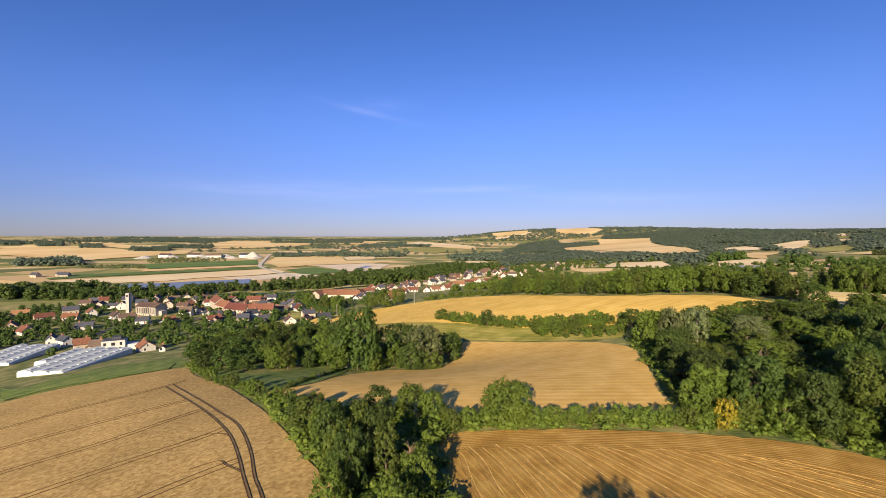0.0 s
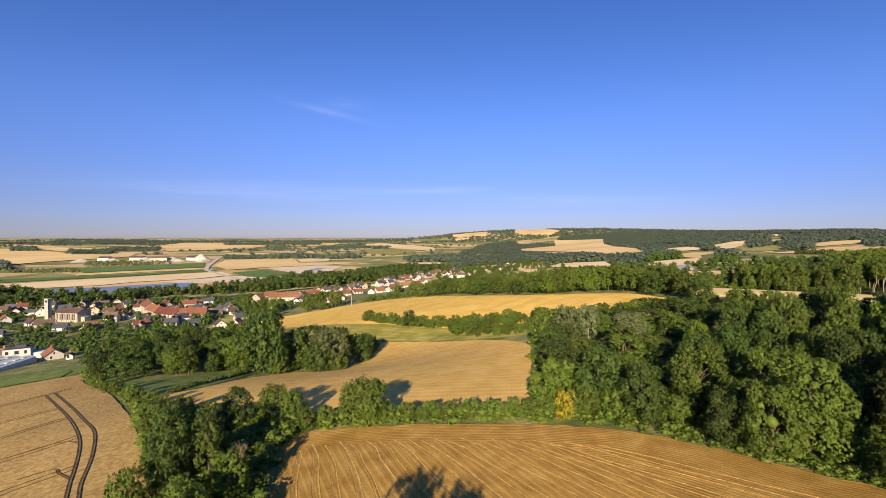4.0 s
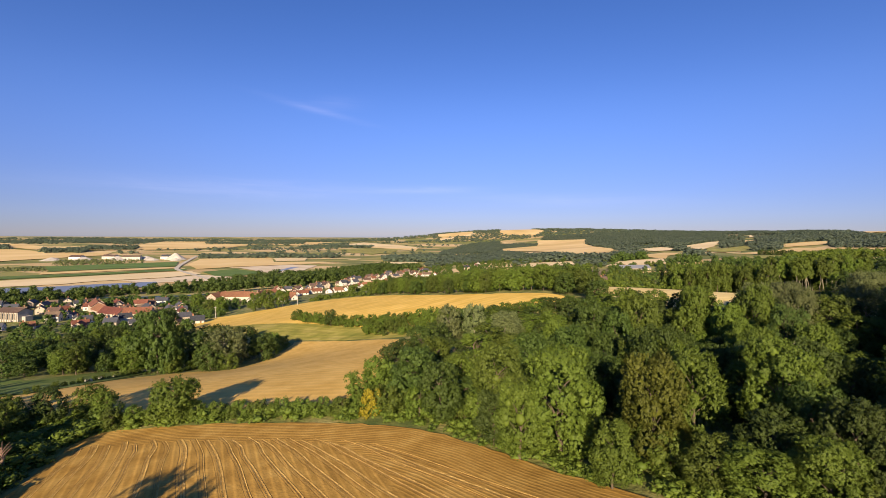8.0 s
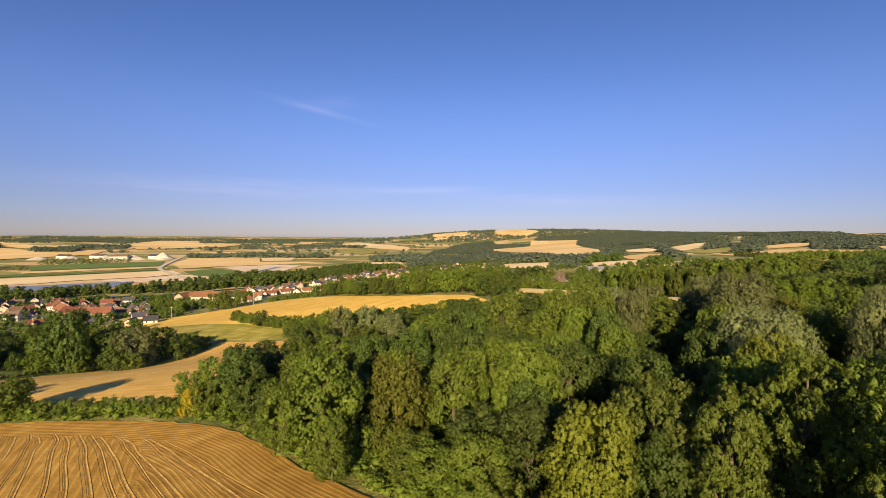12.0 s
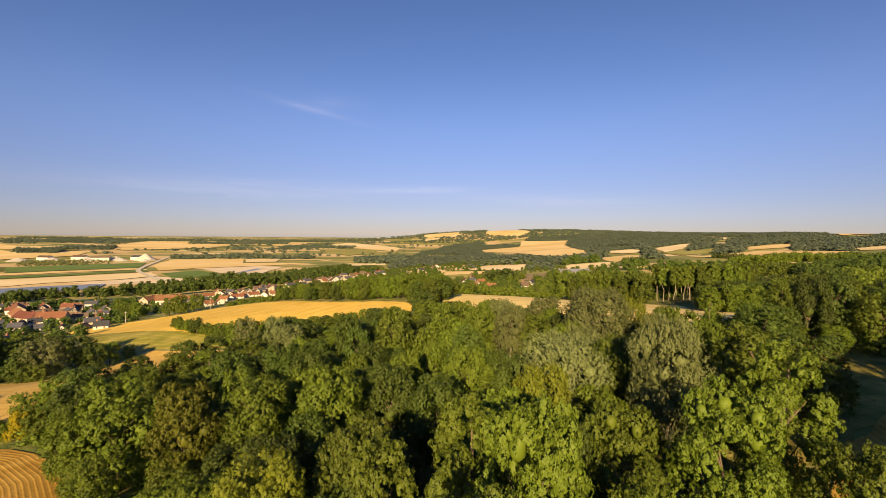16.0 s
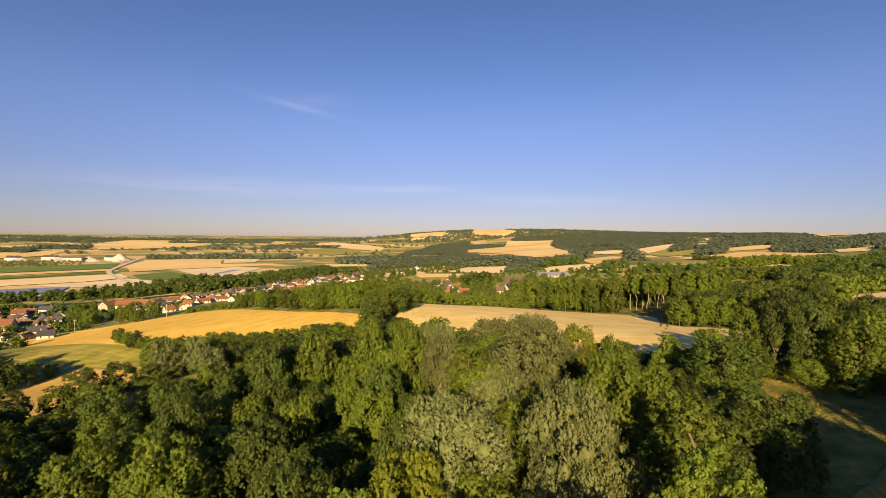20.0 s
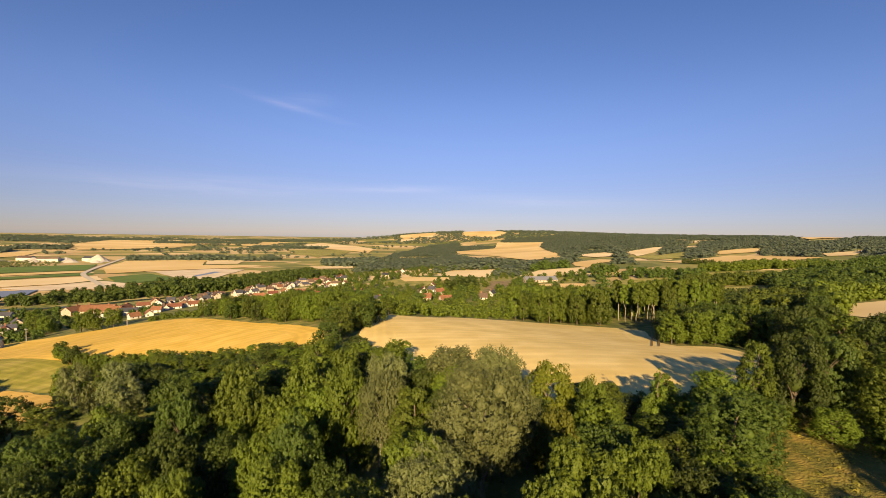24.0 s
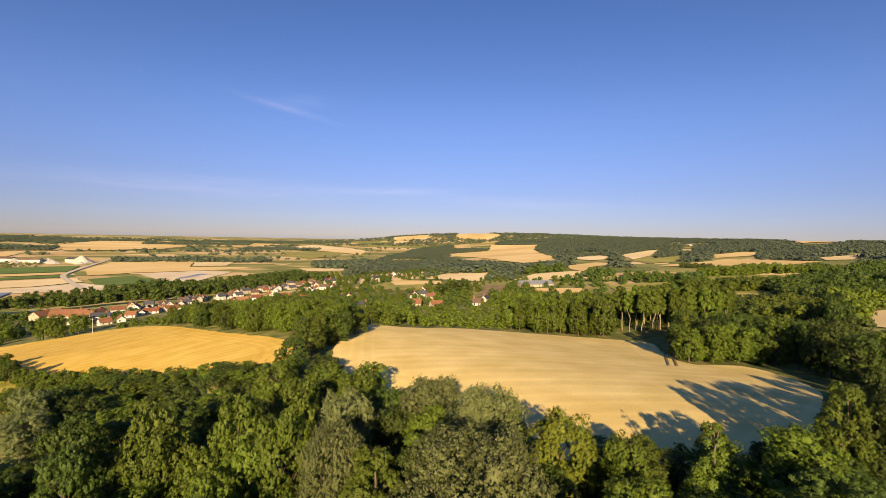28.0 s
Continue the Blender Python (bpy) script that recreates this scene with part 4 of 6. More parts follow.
def box(x0, y0, z0, x1, y1, z1):
    return [(x0, y0, z0), (x1, y0, z0), (x1, y1, z0), (x0, y1, z0), (x0, y0, z1), (x1, y0, z1), (x1, y1, z1), (x0, y1, z1)]


def slab(p, q, r, s, thick):
    """A sheet with thickness, from four corners."""
    up = (Vector(q) - Vector(p)).cross(Vector(s) - Vector(p)).normalized() * thick
    return [tuple(v) for v in (p, q, r, s)] + [tuple(Vector(v) + up) for v in (p, q, r, s)]


SHARED = {}


def shared_part(name, key, verts, faces, mat, parent, at, turn=0.0):
    if key not in SHARED:
        me = bpy.data.meshes.new(name)
        me.from_pydata(verts, [], faces)
        me.materials.append(mat)
        SHARED[key] = me
    ob = new(name, SHARED[key])
    ob.parent = parent
    ob.location, ob.rotation_euler = at, (0, 0, turn)
    return ob


def window(parent, x, y, z, turn, w=1.0, h=1.25):
    """Pane set in a raised frame, with a sill; faces the local -y side before the turn."""
    win = shared_part("window", ("frame", w, h), box(-w / 2, -0.05, -h / 2, -w / 2 + 0.09, 0.02, h / 2) + box(w / 2 - 0.09, -0.05, -h / 2, w / 2, 0.02, h / 2)
                      + box(-w / 2, -0.05, h / 2, w / 2, 0.02, h / 2 + 0.09) + box(-w / 2 - 0.08, -0.14, -h / 2 - 0.09, w / 2 + 0.08, 0.02, -h / 2),
                      [tuple(i + 8 * k for i in f) for k in range(4) for f in BOX_FACES], RENDER_WHITE, parent, (x, y, z), turn)
    shared_part("pane", ("pane", w, h), box(-w / 2 + 0.09, -0.025, -h / 2, w / 2 - 0.09, 0.01, h / 2), BOX_FACES, GLASS, win, (0, 0, 0))


houses_made = 0


def house(x, y, long, deep, eave, yaw, wall, roof, label, category="house", name="house", clear=True):
    """Gabled house: long side along local x."""
    global houses_made
    rnd = random.Random(houses_made + 50)
    houses_made += 1
    root = new(name)
    root.location = (x, y, float(height(x, y)) - 0.1)
    root.rotation_euler = (0, 0, radians(yaw))
    if category == "house":
        long, deep, eave = long * 0.82, deep * 0.82, eave * 0.85
    a, b, pitch = long / 2, deep / 2, rnd.uniform(0.72, 0.92) if deep < 10 else 0.55
    top = eave + b * pitch
    part("wall", [(-a, -b, -1.5), (a, -b, -1.5), (a, b, -1.5), (-a, b, -1.5), (-a, -b, eave), (a, -b, eave), (a, b, eave), (-a, b, eave), (-a, 0, top), (a, 0, top)],
         [(0, 1, 5, 4), (1, 2, 6, 9, 5), (2, 3, 7, 6), (3, 0, 4, 8, 7), (4, 5, 9, 8), (6, 7, 8, 9)], wall, root)
    o, g = 0.4, 0.35
    lo = eave - o * pitch
    rf = slab((-a - g, -b - o, lo), (a + g, -b - o, lo), (a + g, 0, top), (-a - g, 0, top), 0.22) + slab((a + g, b + o, lo), (-a - g, b + o, lo), (-a - g, 0, top), (a + g, 0, top), 0.22)
    rp = part("roof", rf, BOX_FACES + [tuple(i + 8 for i in f) for f in BOX_FACES], roof, root)
    cx = rnd.choice((-1, 1)) * a * 0.6
    part("chimney", box(cx - 0.4, -0.35, top - 1.2, cx + 0.4, 0.35, top + 1.1) + box(cx - 0.48, -0.43, top + 1.1, cx + 0.48, 0.43, top + 1.25),
         BOX_FACES + [tuple(i + 8 for i in f) for f in BOX_FACES], BRICK, rp)
    n = max(2, int(long / 3.2))
    for floor in range(2 if eave > 4.5 else 1):
        for side, turn in ((-1, 0.0), (1, math.pi)):
            for i in range(n):
                wx = -a + long * (i + 0.5) / n
                if floor == 0 and side == -1 and i == n // 2:
                    part("door", box(wx - 0.5, -b - 0.04, 0, wx + 0.5, -b + 0.05, 2.1), BOX_FACES, DOOR, root)
                else:
                    window(root, wx, side * b, 1.55 + 2.6 * floor, turn)
    for side, turn in ((1, math.pi / 2), (-1, -math.pi / 2)):
        window(root, side * a, deep * 0.17, 1.6, turn)
        if top > 5:
            window(root, side * a, 0, eave + (top - eave) * 0.35, turn, 0.9, 1.1)
    if clear:
        c, s, m = math.cos(radians(yaw)), math.sin(radians(yaw)), 2.5
        OPEN.append([(x + u * c - v * s, y + u * s + v * c) for u, v in ((-a - m, -b - m), (a + m, -b - m), (a + m, b + m), (-a - m, b + m))])
    return tagged(root, label, category, "village houses")


house(-344.4, 337.1, 13.2, 7.5, 3.0, 28, RENDER_CREAM, TILE_ORANGE, "cream house with a long orange tiled roof")
house(-313.2, 323.8, 14.3, 7.5, 3.0, 56, RENDER_CREAM, TILE_RED, "cream house with a long red tiled roof")
house(-297.2, 283.8, 9.5, 9.0, 3.0, 130, RENDER_CREAM, TILE_RED, "cream house with a steep red tiled roof")
house(-275.5, 271.9, 9.5, 8.3, 3.0, 157, RENDER_WHITE, TILE_RED, "white house with a steep red tiled roof")
house(-315.5, 349.4, 12.2, 7.5, 4.2, 46, RENDER_CREAM, SLATE, "cream house with a long dark slate roof")
house(-293.5, 324.8, 11.8, 7.5, 3.0, 24, RENDER_CREAM, TILE_RED, "cream house with a long red tiled roof")
house(-290.2, 340.0, 9.5, 7.1, 4.2, 142, RENDER_WHITE, TILE_ORANGE, "white house with a steep orange tiled roof")
house(-252.1, 289.6, 11.2, 7.5, 3.0, 35, RENDER_WHITE, SLATE, "white house with a long dark slate roof")
house(-263.6, 331.1, 9.5, 7.7, 3.0, 151, RENDER_WHITE, TILE_BROWN, "white house with a steep brown tiled roof")
house(-251.4, 326.7, 12.6, 7.5, 3.0, 42, RENDER_WHITE, TILE_BROWN, "white house with a long brown tiled roof")
house(-228.0, 311.4, 9.6, 7.5, 3.0, 18, RENDER_WHITE, SLATE, "white house with a long dark slate roof")
house(-210.3, 313.9, 8.8, 7.5, 3.0, 46, RENDER_WHITE, TILE_RED, "white house with a long red tiled roof")
house(-231.4, 243.5, 9.5, 5.7, 4.2, 128, RENDER_WHITE, SLATE, "white house with a steep dark slate roof")
house(-220.8, 240.3, 9.5, 6.2, 4.2, 155, RENDER_WHITE, SLATE, "white house with a steep dark slate roof")
house(-201.2, 229.0, 8.3, 7.5, 4.2, 45, RENDER_CREAM, TILE_RED, "cream house with a long red tiled roof")
house(-193.2, 229.5, 7.0, 7.5, 3.0, 22, RENDER_CREAM, TILE_BROWN, "cream house with a long brown tiled roof")
house(-157.5, 216.6, 9.5, 8.5, 3.0, 138, RENDER_WHITE, TILE_RED, "white house with a steep red tiled roof")
house(-143.8, 209.2, 4.0, 3.0, 2.3, 118, RENDER_WHITE, TILE_BROWN, "white house with a steep brown tiled roof")
house(-240.3, 385.5, 9.8, 7.5, 3.0, 54, RENDER_WHITE, TILE_RED, "white house with a long red tiled roof")
house(-224.3, 367.5, 9.5, 5.5, 3.0, 125, RENDER_WHITE, SLATE, "white house with a steep dark slate roof")
house(-212.3, 356.2, 9.5, 5.5, 3.0, 103, RENDER_WHITE, SLATE, "white house with a steep dark slate roof")
house(-201.4, 345.5, 9.5, 5.5, 3.0, 132, RENDER_WHITE, SLATE, "white house with a steep dark slate roof")
house(-229.3, 399.0, 10.1, 7.5, 4.2, 24, RENDER_WHITE, TILE_RED, "white house with a long red tiled roof")
house(-217.8, 416.8, 9.5, 8.6, 4.2, 140, RENDER_WHITE, TILE_RED, "white house with a steep red tiled roof")
house(-200.7, 424.2, 16.0, 7.5, 3.0, 29, RENDER_WHITE, TILE_RED, "white house with a long red tiled roof")
house(-187.4, 431.5, 13.1, 7.5, 4.2, 5, RENDER_WHITE, SLATE, "white house with a long dark slate roof")
house(-192.5, 385.6, 9.8, 7.5, 4.2, 39, RENDER_CREAM, TILE_BROWN, "cream house with a long brown tiled roof")
house(-120.0, 261.6, 9.5, 5.5, 3.0, 109, RENDER_WHITE, SLATE, "white house with a steep dark slate roof")
house(-132.8, 277.8, 9.5, 5.5, 3.0, 138, RENDER_WHITE, TILE_BROWN, "white house with a steep brown tiled roof")
house(-111.2, 261.8, 9.5, 6.0, 3.0, 117, RENDER_WHITE, SLATE, "white house with a steep dark slate roof")
house(-90.3, 231.4, 9.5, 7.4, 3.0, 93, RENDER_WHITE, SLATE, "white house with a steep dark slate roof")
house(-117.6, 299.6, 9.5, 8.2, 3.0, 123, RENDER_WHITE, TILE_BROWN, "white house with a steep brown tiled roof")
house(-113.8, 326.4, 9.0, 7.5, 3.0, 13, RENDER_WHITE, TILE_RED, "white house with a long red tiled roof")
house(-134.2, 362.5, 9.5, 8.2, 3.0, 132, RENDER_WHITE, TILE_RED, "white house with a steep red tiled roof")
house(-95.1, 302.5, 9.9, 7.5, 3.0, 21, RENDER_WHITE, SLATE, "white house with a long dark slate roof")
house(-109.2, 305.3, 9.5, 5.5, 3.0, 92, RENDER_CREAM, TILE_BROWN, "cream house with a steep brown tiled roof")
house(-147.3, 471.4, 9.5, 9.0, 3.0, 119, RENDER_WHITE, TILE_RED, "white house with a steep red tiled roof")
house(-111.4, 463.5, 9.5, 8.3, 4.2, 98, RENDER_WHITE, TILE_RED, "white house with a steep red tiled roof")
house(-101.2, 470.7, 12.9, 7.5, 4.2, 34, RENDER_WHITE, TILE_RED, "white house with a long red tiled roof")
house(-94.5, 485.0, 9.5, 8.7, 4.2, 105, RENDER_WHITE, TILE_RED, "white house with a steep red tiled roof")
house(-100.4, 411.5, 9.5, 6.9, 3.0, 104, RENDER_WHITE, SLATE, "white house with a steep dark slate roof")
house(-94.9, 414.1, 9.5, 7.7, 4.2, 133, RENDER_WHITE, SLATE, "white house with a steep dark slate roof")
house(-89.6, 425.5, 15.0, 7.5, 4.2, 24, RENDER_WHITE, SLATE, "white house with a long dark slate roof")
house(-64.3, 385.7, 9.0, 6.5, 2.8, 51, RENDER_WHITE, TILE_RED, "white house with a long red tiled roof")
house(-58.4, 394.7, 9.5, 6.6, 3.0, 122, RENDER_WHITE, TILE_RED, "white house with a steep red tiled roof")
house(-69.4, 429.4, 9.0, 7.5, 3.0, 9, RENDER_WHITE, TILE_RED, "white house with a long red tiled roof")
house(-69.9, 443.9, 9.5, 6.7, 3.0, 128, RENDER_WHITE, TILE_BROWN, "white house with a steep brown tiled roof")
house(-65.1, 452.2, 13.4, 7.5, 3.0, 19, RENDER_WHITE, TILE_RED, "white house with a long red tiled roof")
house(-61.5, 461.8, 9.5, 7.1, 3.0, 137, RENDER_WHITE, TILE_ORANGE, "white house with a steep orange tiled roof")
house(-54.5, 465.8, 11.9, 7.5, 3.0, 28, RENDER_WHITE, TILE_RED, "white house with a long red tiled roof")
house(-38.5, 450.0, 9.5, 7.8, 3.0, 94, RENDER_WHITE, TILE_RED, "white house with a steep red tiled roof")
house(-30.6, 452.7, 10.6, 7.5, 3.0, 33, RENDER_WHITE, TILE_RED, "white house with a long red tiled roof")
house(-24.6, 457.6, 9.5, 7.1, 3.0, 104, RENDER_WHITE, TILE_ORANGE, "white house with a steep orange tiled roof")
house(-19.2, 463.4, 10.0, 7.5, 3.0, 42, RENDER_WHITE, TILE_RED, "white house with a long red tiled roof")
house(-69.2, 493.9, 9.5, 7.6, 4.2, 118, RENDER_WHITE, SLATE, "white house with a steep dark slate roof")
house(-7.4, 507.1, 14.4, 7.5, 3.0, -1, RENDER_WHITE, TILE_RED, "white house with a long red tiled roof")
house(-15.3, 502.0, 9.5, 6.9, 3.0, 120, RENDER_WHITE, TILE_RED, "white house with a steep red tiled roof")
house(3.6, 515.7, 11.3, 7.5, 4.2, 9, RENDER_WHITE, TILE_RED, "white house with a long red tiled roof")
house(12.3, 531.2, 9.5, 9.0, 4.2, 126, RENDER_WHITE, TILE_ORANGE, "white house with a steep orange tiled roof")
house(25.5, 528.0, 11.7, 7.5, 3.0, 16, RENDER_WHITE, TILE_RED, "white house with a long red tiled roof")
house(39.9, 512.0, 12.5, 7.5, 3.0, -7, RENDER_WHITE, TILE_RED, "white house with a long red tiled roof")
house(57.3, 463.4, 9.2, 7.5, 3.0, 22, RENDER_WHITE, TILE_RED, "white house with a long red tiled roof")
house(45.9, 570.6, 9.5, 9.0, 4.2, 93, RENDER_WHITE, TILE_RED, "white house with a steep red tiled roof")
house(51.6, 590.9, 9.5, 8.4, 3.0, 120, RENDER_WHITE, TILE_RED, "white house with a steep red tiled roof")
house(59.3, 591.7, 13.3, 7.5, 4.2, 11, RENDER_WHITE, TILE_BROWN, "white house with a long brown tiled roof")
house(69.9, 590.1, 9.5, 7.2, 3.0, 78, RENDER_WHITE, TILE_RED, "white house with a steep red tiled roof")
house(94.6, 438.3, 9.5, 6.1, 3.0, 107, RENDER_WHITE, TILE_BROWN, "white house with a steep brown tiled roof")
house(98.1, 467.0, 9.5, 5.5, 3.0, 88, RENDER_CREAM, TILE_ORANGE, "cream house with a steep orange tiled roof")
house(118.7, 321.6, 9.5, 5.5, 3.0, 115, RENDER_WHITE, SLATE, "white house with a steep dark slate roof")
house(155.4, 425.3, 9.5, 8.6, 3.0, 90, RENDER_WHITE, TILE_RED, "white house with a steep red tiled roof")
house(163.5, 438.0, 7.0, 7.5, 3.0, -23, RENDER_WHITE, SLATE, "white house with a long dark slate roof")
house(167.7, 408.8, 8.3, 7.5, 3.0, 6, RENDER_WHITE, TILE_RED, "white house with a long red tiled roof")
house(152.5, 346.8, 7.0, 7.5, 3.0, -10, RENDER_CREAM, TILE_ORANGE, "cream house with a long orange tiled roof")
house(164.4, 336.3, 9.6, 7.5, 3.0, 16, RENDER_CREAM, TILE_RED, "cream house with a long red tiled roof")
house(194.0, 350.8, 7.0, 7.5, 3.0, -7, RENDER_WHITE, TILE_BROWN, "white house with a long brown tiled roof")
house(206.2, 379.0, 9.5, 5.5, 3.0, 60, RENDER_WHITE, SLATE, "white house with a steep dark slate roof")
house(117.7, 662.7, 10.7, 7.5, 4.2, 13, RENDER_CREAM, SLATE, "cream house with a long dark slate roof")
house(142.8, 721.6, 9.5, 9.0, 4.2, 83, RENDER_WHITE, TILE_BROWN, "white house with a steep brown tiled roof")
house(136.8, 692.6, 8.0, 7.5, 3.0, 22, RENDER_CREAM, TILE_BROWN, "cream house with a long brown tiled roof")
house(167.6, 481.7, 9.5, 6.3, 3.0, 75, RENDER_WHITE, TILE_RED, "white house with a steep red tiled roof")
house(184.1, 482.8, 7.0, 7.5, 3.0, -39, RENDER_CREAM, TILE_ORANGE, "cream house with a long orange tiled roof")


def church():
    root = new("church")
    root.location, root.rotation_euler = (-249, 350, 34.6), (0, 0, radians(-12))
    root.scale = (0.84, 0.84, 0.88)
    a, b, e, top = 11.5, 6.5, 8.2, 11.0
    part("nave_wall", [(-a, -b, -1), (a, -b, -1), (a, b, -1), (-a, b, -1), (-a, -b, e), (a, -b, e), (a, b, e), (-a, b, e), (-a, 0, top), (a, 0, top)],
         [(0, 1, 5, 4), (1, 2, 6, 9, 5), (2, 3, 7, 6), (3, 0, 4, 8, 7), (4, 5, 9, 8), (6, 7, 8, 9)], CONCRETE, root)
    o = 0.6
    part("roof", slab((-a - o, -b - o, e - 0.2), (a + o, -b - o, e - 0.2), (a + o, 0, top), (-a - o, 0, top), 0.3) + slab((a + o, b + o, e - 0.2), (-a - o, b + o, e - 0.2), (-a - o, 0, top), (a + o, 0, top), 0.3),
         BOX_FACES + [tuple(i + 8 for i in f) for f in BOX_FACES], TILE_BROWN, root)
    for i in range(9):
        x = -a + 1.3 + i * (2 * a - 2.6) / 8
        part("buttress", box(x - 0.28, -b - 0.5, -1, x + 0.28, -b, e - 0.3), BOX_FACES, RENDER_CREAM, root)
        if i < 8:
            xm = x + (a - 1.3) / 8
            part("window", box(xm - 0.55, -b - 0.06, 2.2, xm + 0.55, -b + 0.02, e - 1.0), BOX_FACES, GLASS, root)
    part("porch", box(a, -3, -1, a + 3.5, 3, 4.5), BOX_FACES, CONCRETE, root)
    tagged(root, "modern concrete church with tall side windows and brown roof", "church")
    t = new("bell_tower")
    t.location, t.rotation_euler = (-269, 352, 34.5), (0, 0, radians(-14))
    t.scale = (0.62, 0.62, 0.95)
    part("shaft", box(-2.6, -2.2, -1, 2.6, 2.2, 17.5), BOX_FACES, CONCRETE, t)
    part("corner_strip", box(-2.75, -2.4, -1, -1.9, -2.2, 17.5), BOX_FACES, CONCRETE, t)
    part("corner_strip", box(1.9, -2.4, -1, 2.75, -2.2, 17.5), BOX_FACES, CONCRETE, t)
    for z in (3, 6, 9, 12):
        part("panel", box(-1.7, -2.32, z, 1.7, -2.2, z + 2.5), BOX_FACES, CONCRETE, t)
    part("belfry_opening", box(-1.5, -2.3, 14.8, 1.5, -2.2, 16.6), BOX_FACES, GLASS, t)
    part("cap", box(-2.9, -2.5, 17.5, 2.9, 2.5, 17.9), BOX_FACES, CONCRETE, t)
    tagged(t, "square pale concrete bell tower beside the church", "tower")
    OPEN.append([(-290, 335), (-225, 325), (-222, 365), (-285, 375)])


church()


def long_block(x, y, long, deep, eave, yaw, wall, roof, label, name="building"):
    return house(x, y, long, deep, eave, yaw, wall, roof, label, "building", name)


# bent row of pale buildings with red roofs in the village centre
for x, y, l, yw, ev in ((-214, 385, 22, -50, 6.5), (-196, 364, 20, -42, 5.5), (-178, 350, 22, -25, 5.0), (-158, 346, 18, 15, 5.0)):
    long_block(x, y, l, 9.5, ev, yw, RENDER_CREAM, TILE_RED, "long cream village building with a red tiled roof")
# farm with wide red roofs
for x, y, l, d, yw in ((-130, 455, 26, 11, 8), (-118, 440, 30, 12, 4), (-146, 447, 14, 9, 80), (-104, 446, 12, 8, 85)):
    long_block(x, y, l, d, 4.0, yw, RENDER_CREAM, TILE_RED, "farm barn with a wide red tiled roof", "barn")


def cube_house():
    """White flat-roofed modern house with dark glazing."""
    root = new("house")
    root.location, root.rotation_euler = (-178, 224, float(height(-178, 224)) - 0.1), (0, 0, radians(30))
    part("wall", box(-6, -4, -1.5, 4, 4, 5.8), BOX_FACES, RENDER_WHITE, root)
    part("wing", box(4, -3, -1.5, 9, 4, 3.2), BOX_FACES, RENDER_WHITE, root)
    part("roof", box(-5.8, -3.8, 5.8, 3.8, 3.8, 5.95), BOX_FACES, SLATE, root)
    part("roof_room", box(-2, -1, 5.95, 2, 3, 7.2), BOX_FACES, SLATE, root)
    for x, z, w, h in ((-4.5, 1.3, 1.6, 2.2), (-1.5, 1.3, 2.4, 2.2), (2, 1.3, 1.4, 2.2), (-4.5, 4.2, 1.4, 1.6), (-1, 4.2, 1.8, 1.6), (2.2, 4.2, 1.2, 1.6)):
        window(root, x, -4, z, 0.0, w, h)
    tagged(root, "white cubic flat-roofed house with dark windows", "house", "village houses")
    OPEN.append([(-188, 216), (-166, 214), (-164, 234), (-186, 236)])


cube_house()


def greenhouse(x, y, long, spans, wide, yaw, label, curved=True):
    """Row of joined tunnels along local x, each with hoops, glazing bars and vents."""
    root = new("greenhouse")
    root.location, root.rotation_euler = (x, y, float(height(x, y)) + 0.0), (0, 0, radians(yaw))
    for k in range(spans):
        y0 = (k - spans / 2) * wide
        prof = [(y0, 0)] + [(y0 + wide / 2 * (1 - math.cos(t)), 1.9 + (1.1 if curved else 0.7) * math.sin(t)) for t in np.linspace(0, math.pi, 9)] + [(y0 + wide, 0)]
        n = len(prof)
        v = [(sx * long / 2, py, pz) for sx in (-1, 1) for py, pz in prof]
        f = [(i, i + 1, n + i + 1, n + i) for i in range(n - 1)] + [tuple(range(n - 1, -1, -1)), tuple(range(n, 2 * n))]
        sp = part("tunnel", v, f, POLY, root)
        for i in range(0, int(long / 4) + 1):
            bx = -long / 2 + i * 4
            vv = [(bx + d, py, pz + 0.06) for d in (-0.07, 0.07) for py, pz in prof]
            part("hoop", vv, [(j, j + 1, n + j + 1, n + j) for j in range(n - 1)], STEEL, sp)
        for i in range(int(long / 4)):
            bx = -long / 2 + i * 4 + 2
            yv, zv = y0 + wide * 0.33, 1.9 + (1.1 if curved else 0.7) * 0.94
            part("vent", box(bx - 1.1, yv - 0.6, zv - 0.1, bx + 1.1, yv + 0.6, zv + 0.12), BOX_FACES, POLY if k % 2 == 0 else STEEL, sp)
    a, b, m = long / 2 + 3, spans * wide / 2 + 3, radians(yaw)
    OPEN.append([(x + u * math.cos(m) - v * math.sin(m), y + u * math.sin(m) + v * math.cos(m)) for u, v in ((-a, -b), (a, -b), (a, b), (-a, b))])
    tagged(root, label, "greenhouse", "greenhouses")


greenhouse(-167, 189, 38, 3, 6.4, 91, "white arched greenhouse with rows of dark vents")
greenhouse(-184.5, 202, 23, 2, 5.8, 96, "low white plastic greenhouse tunnels")
greenhouse(-221, 211, 37, 3, 7.0, 104, "long grey-white glasshouse with flat arches", False)


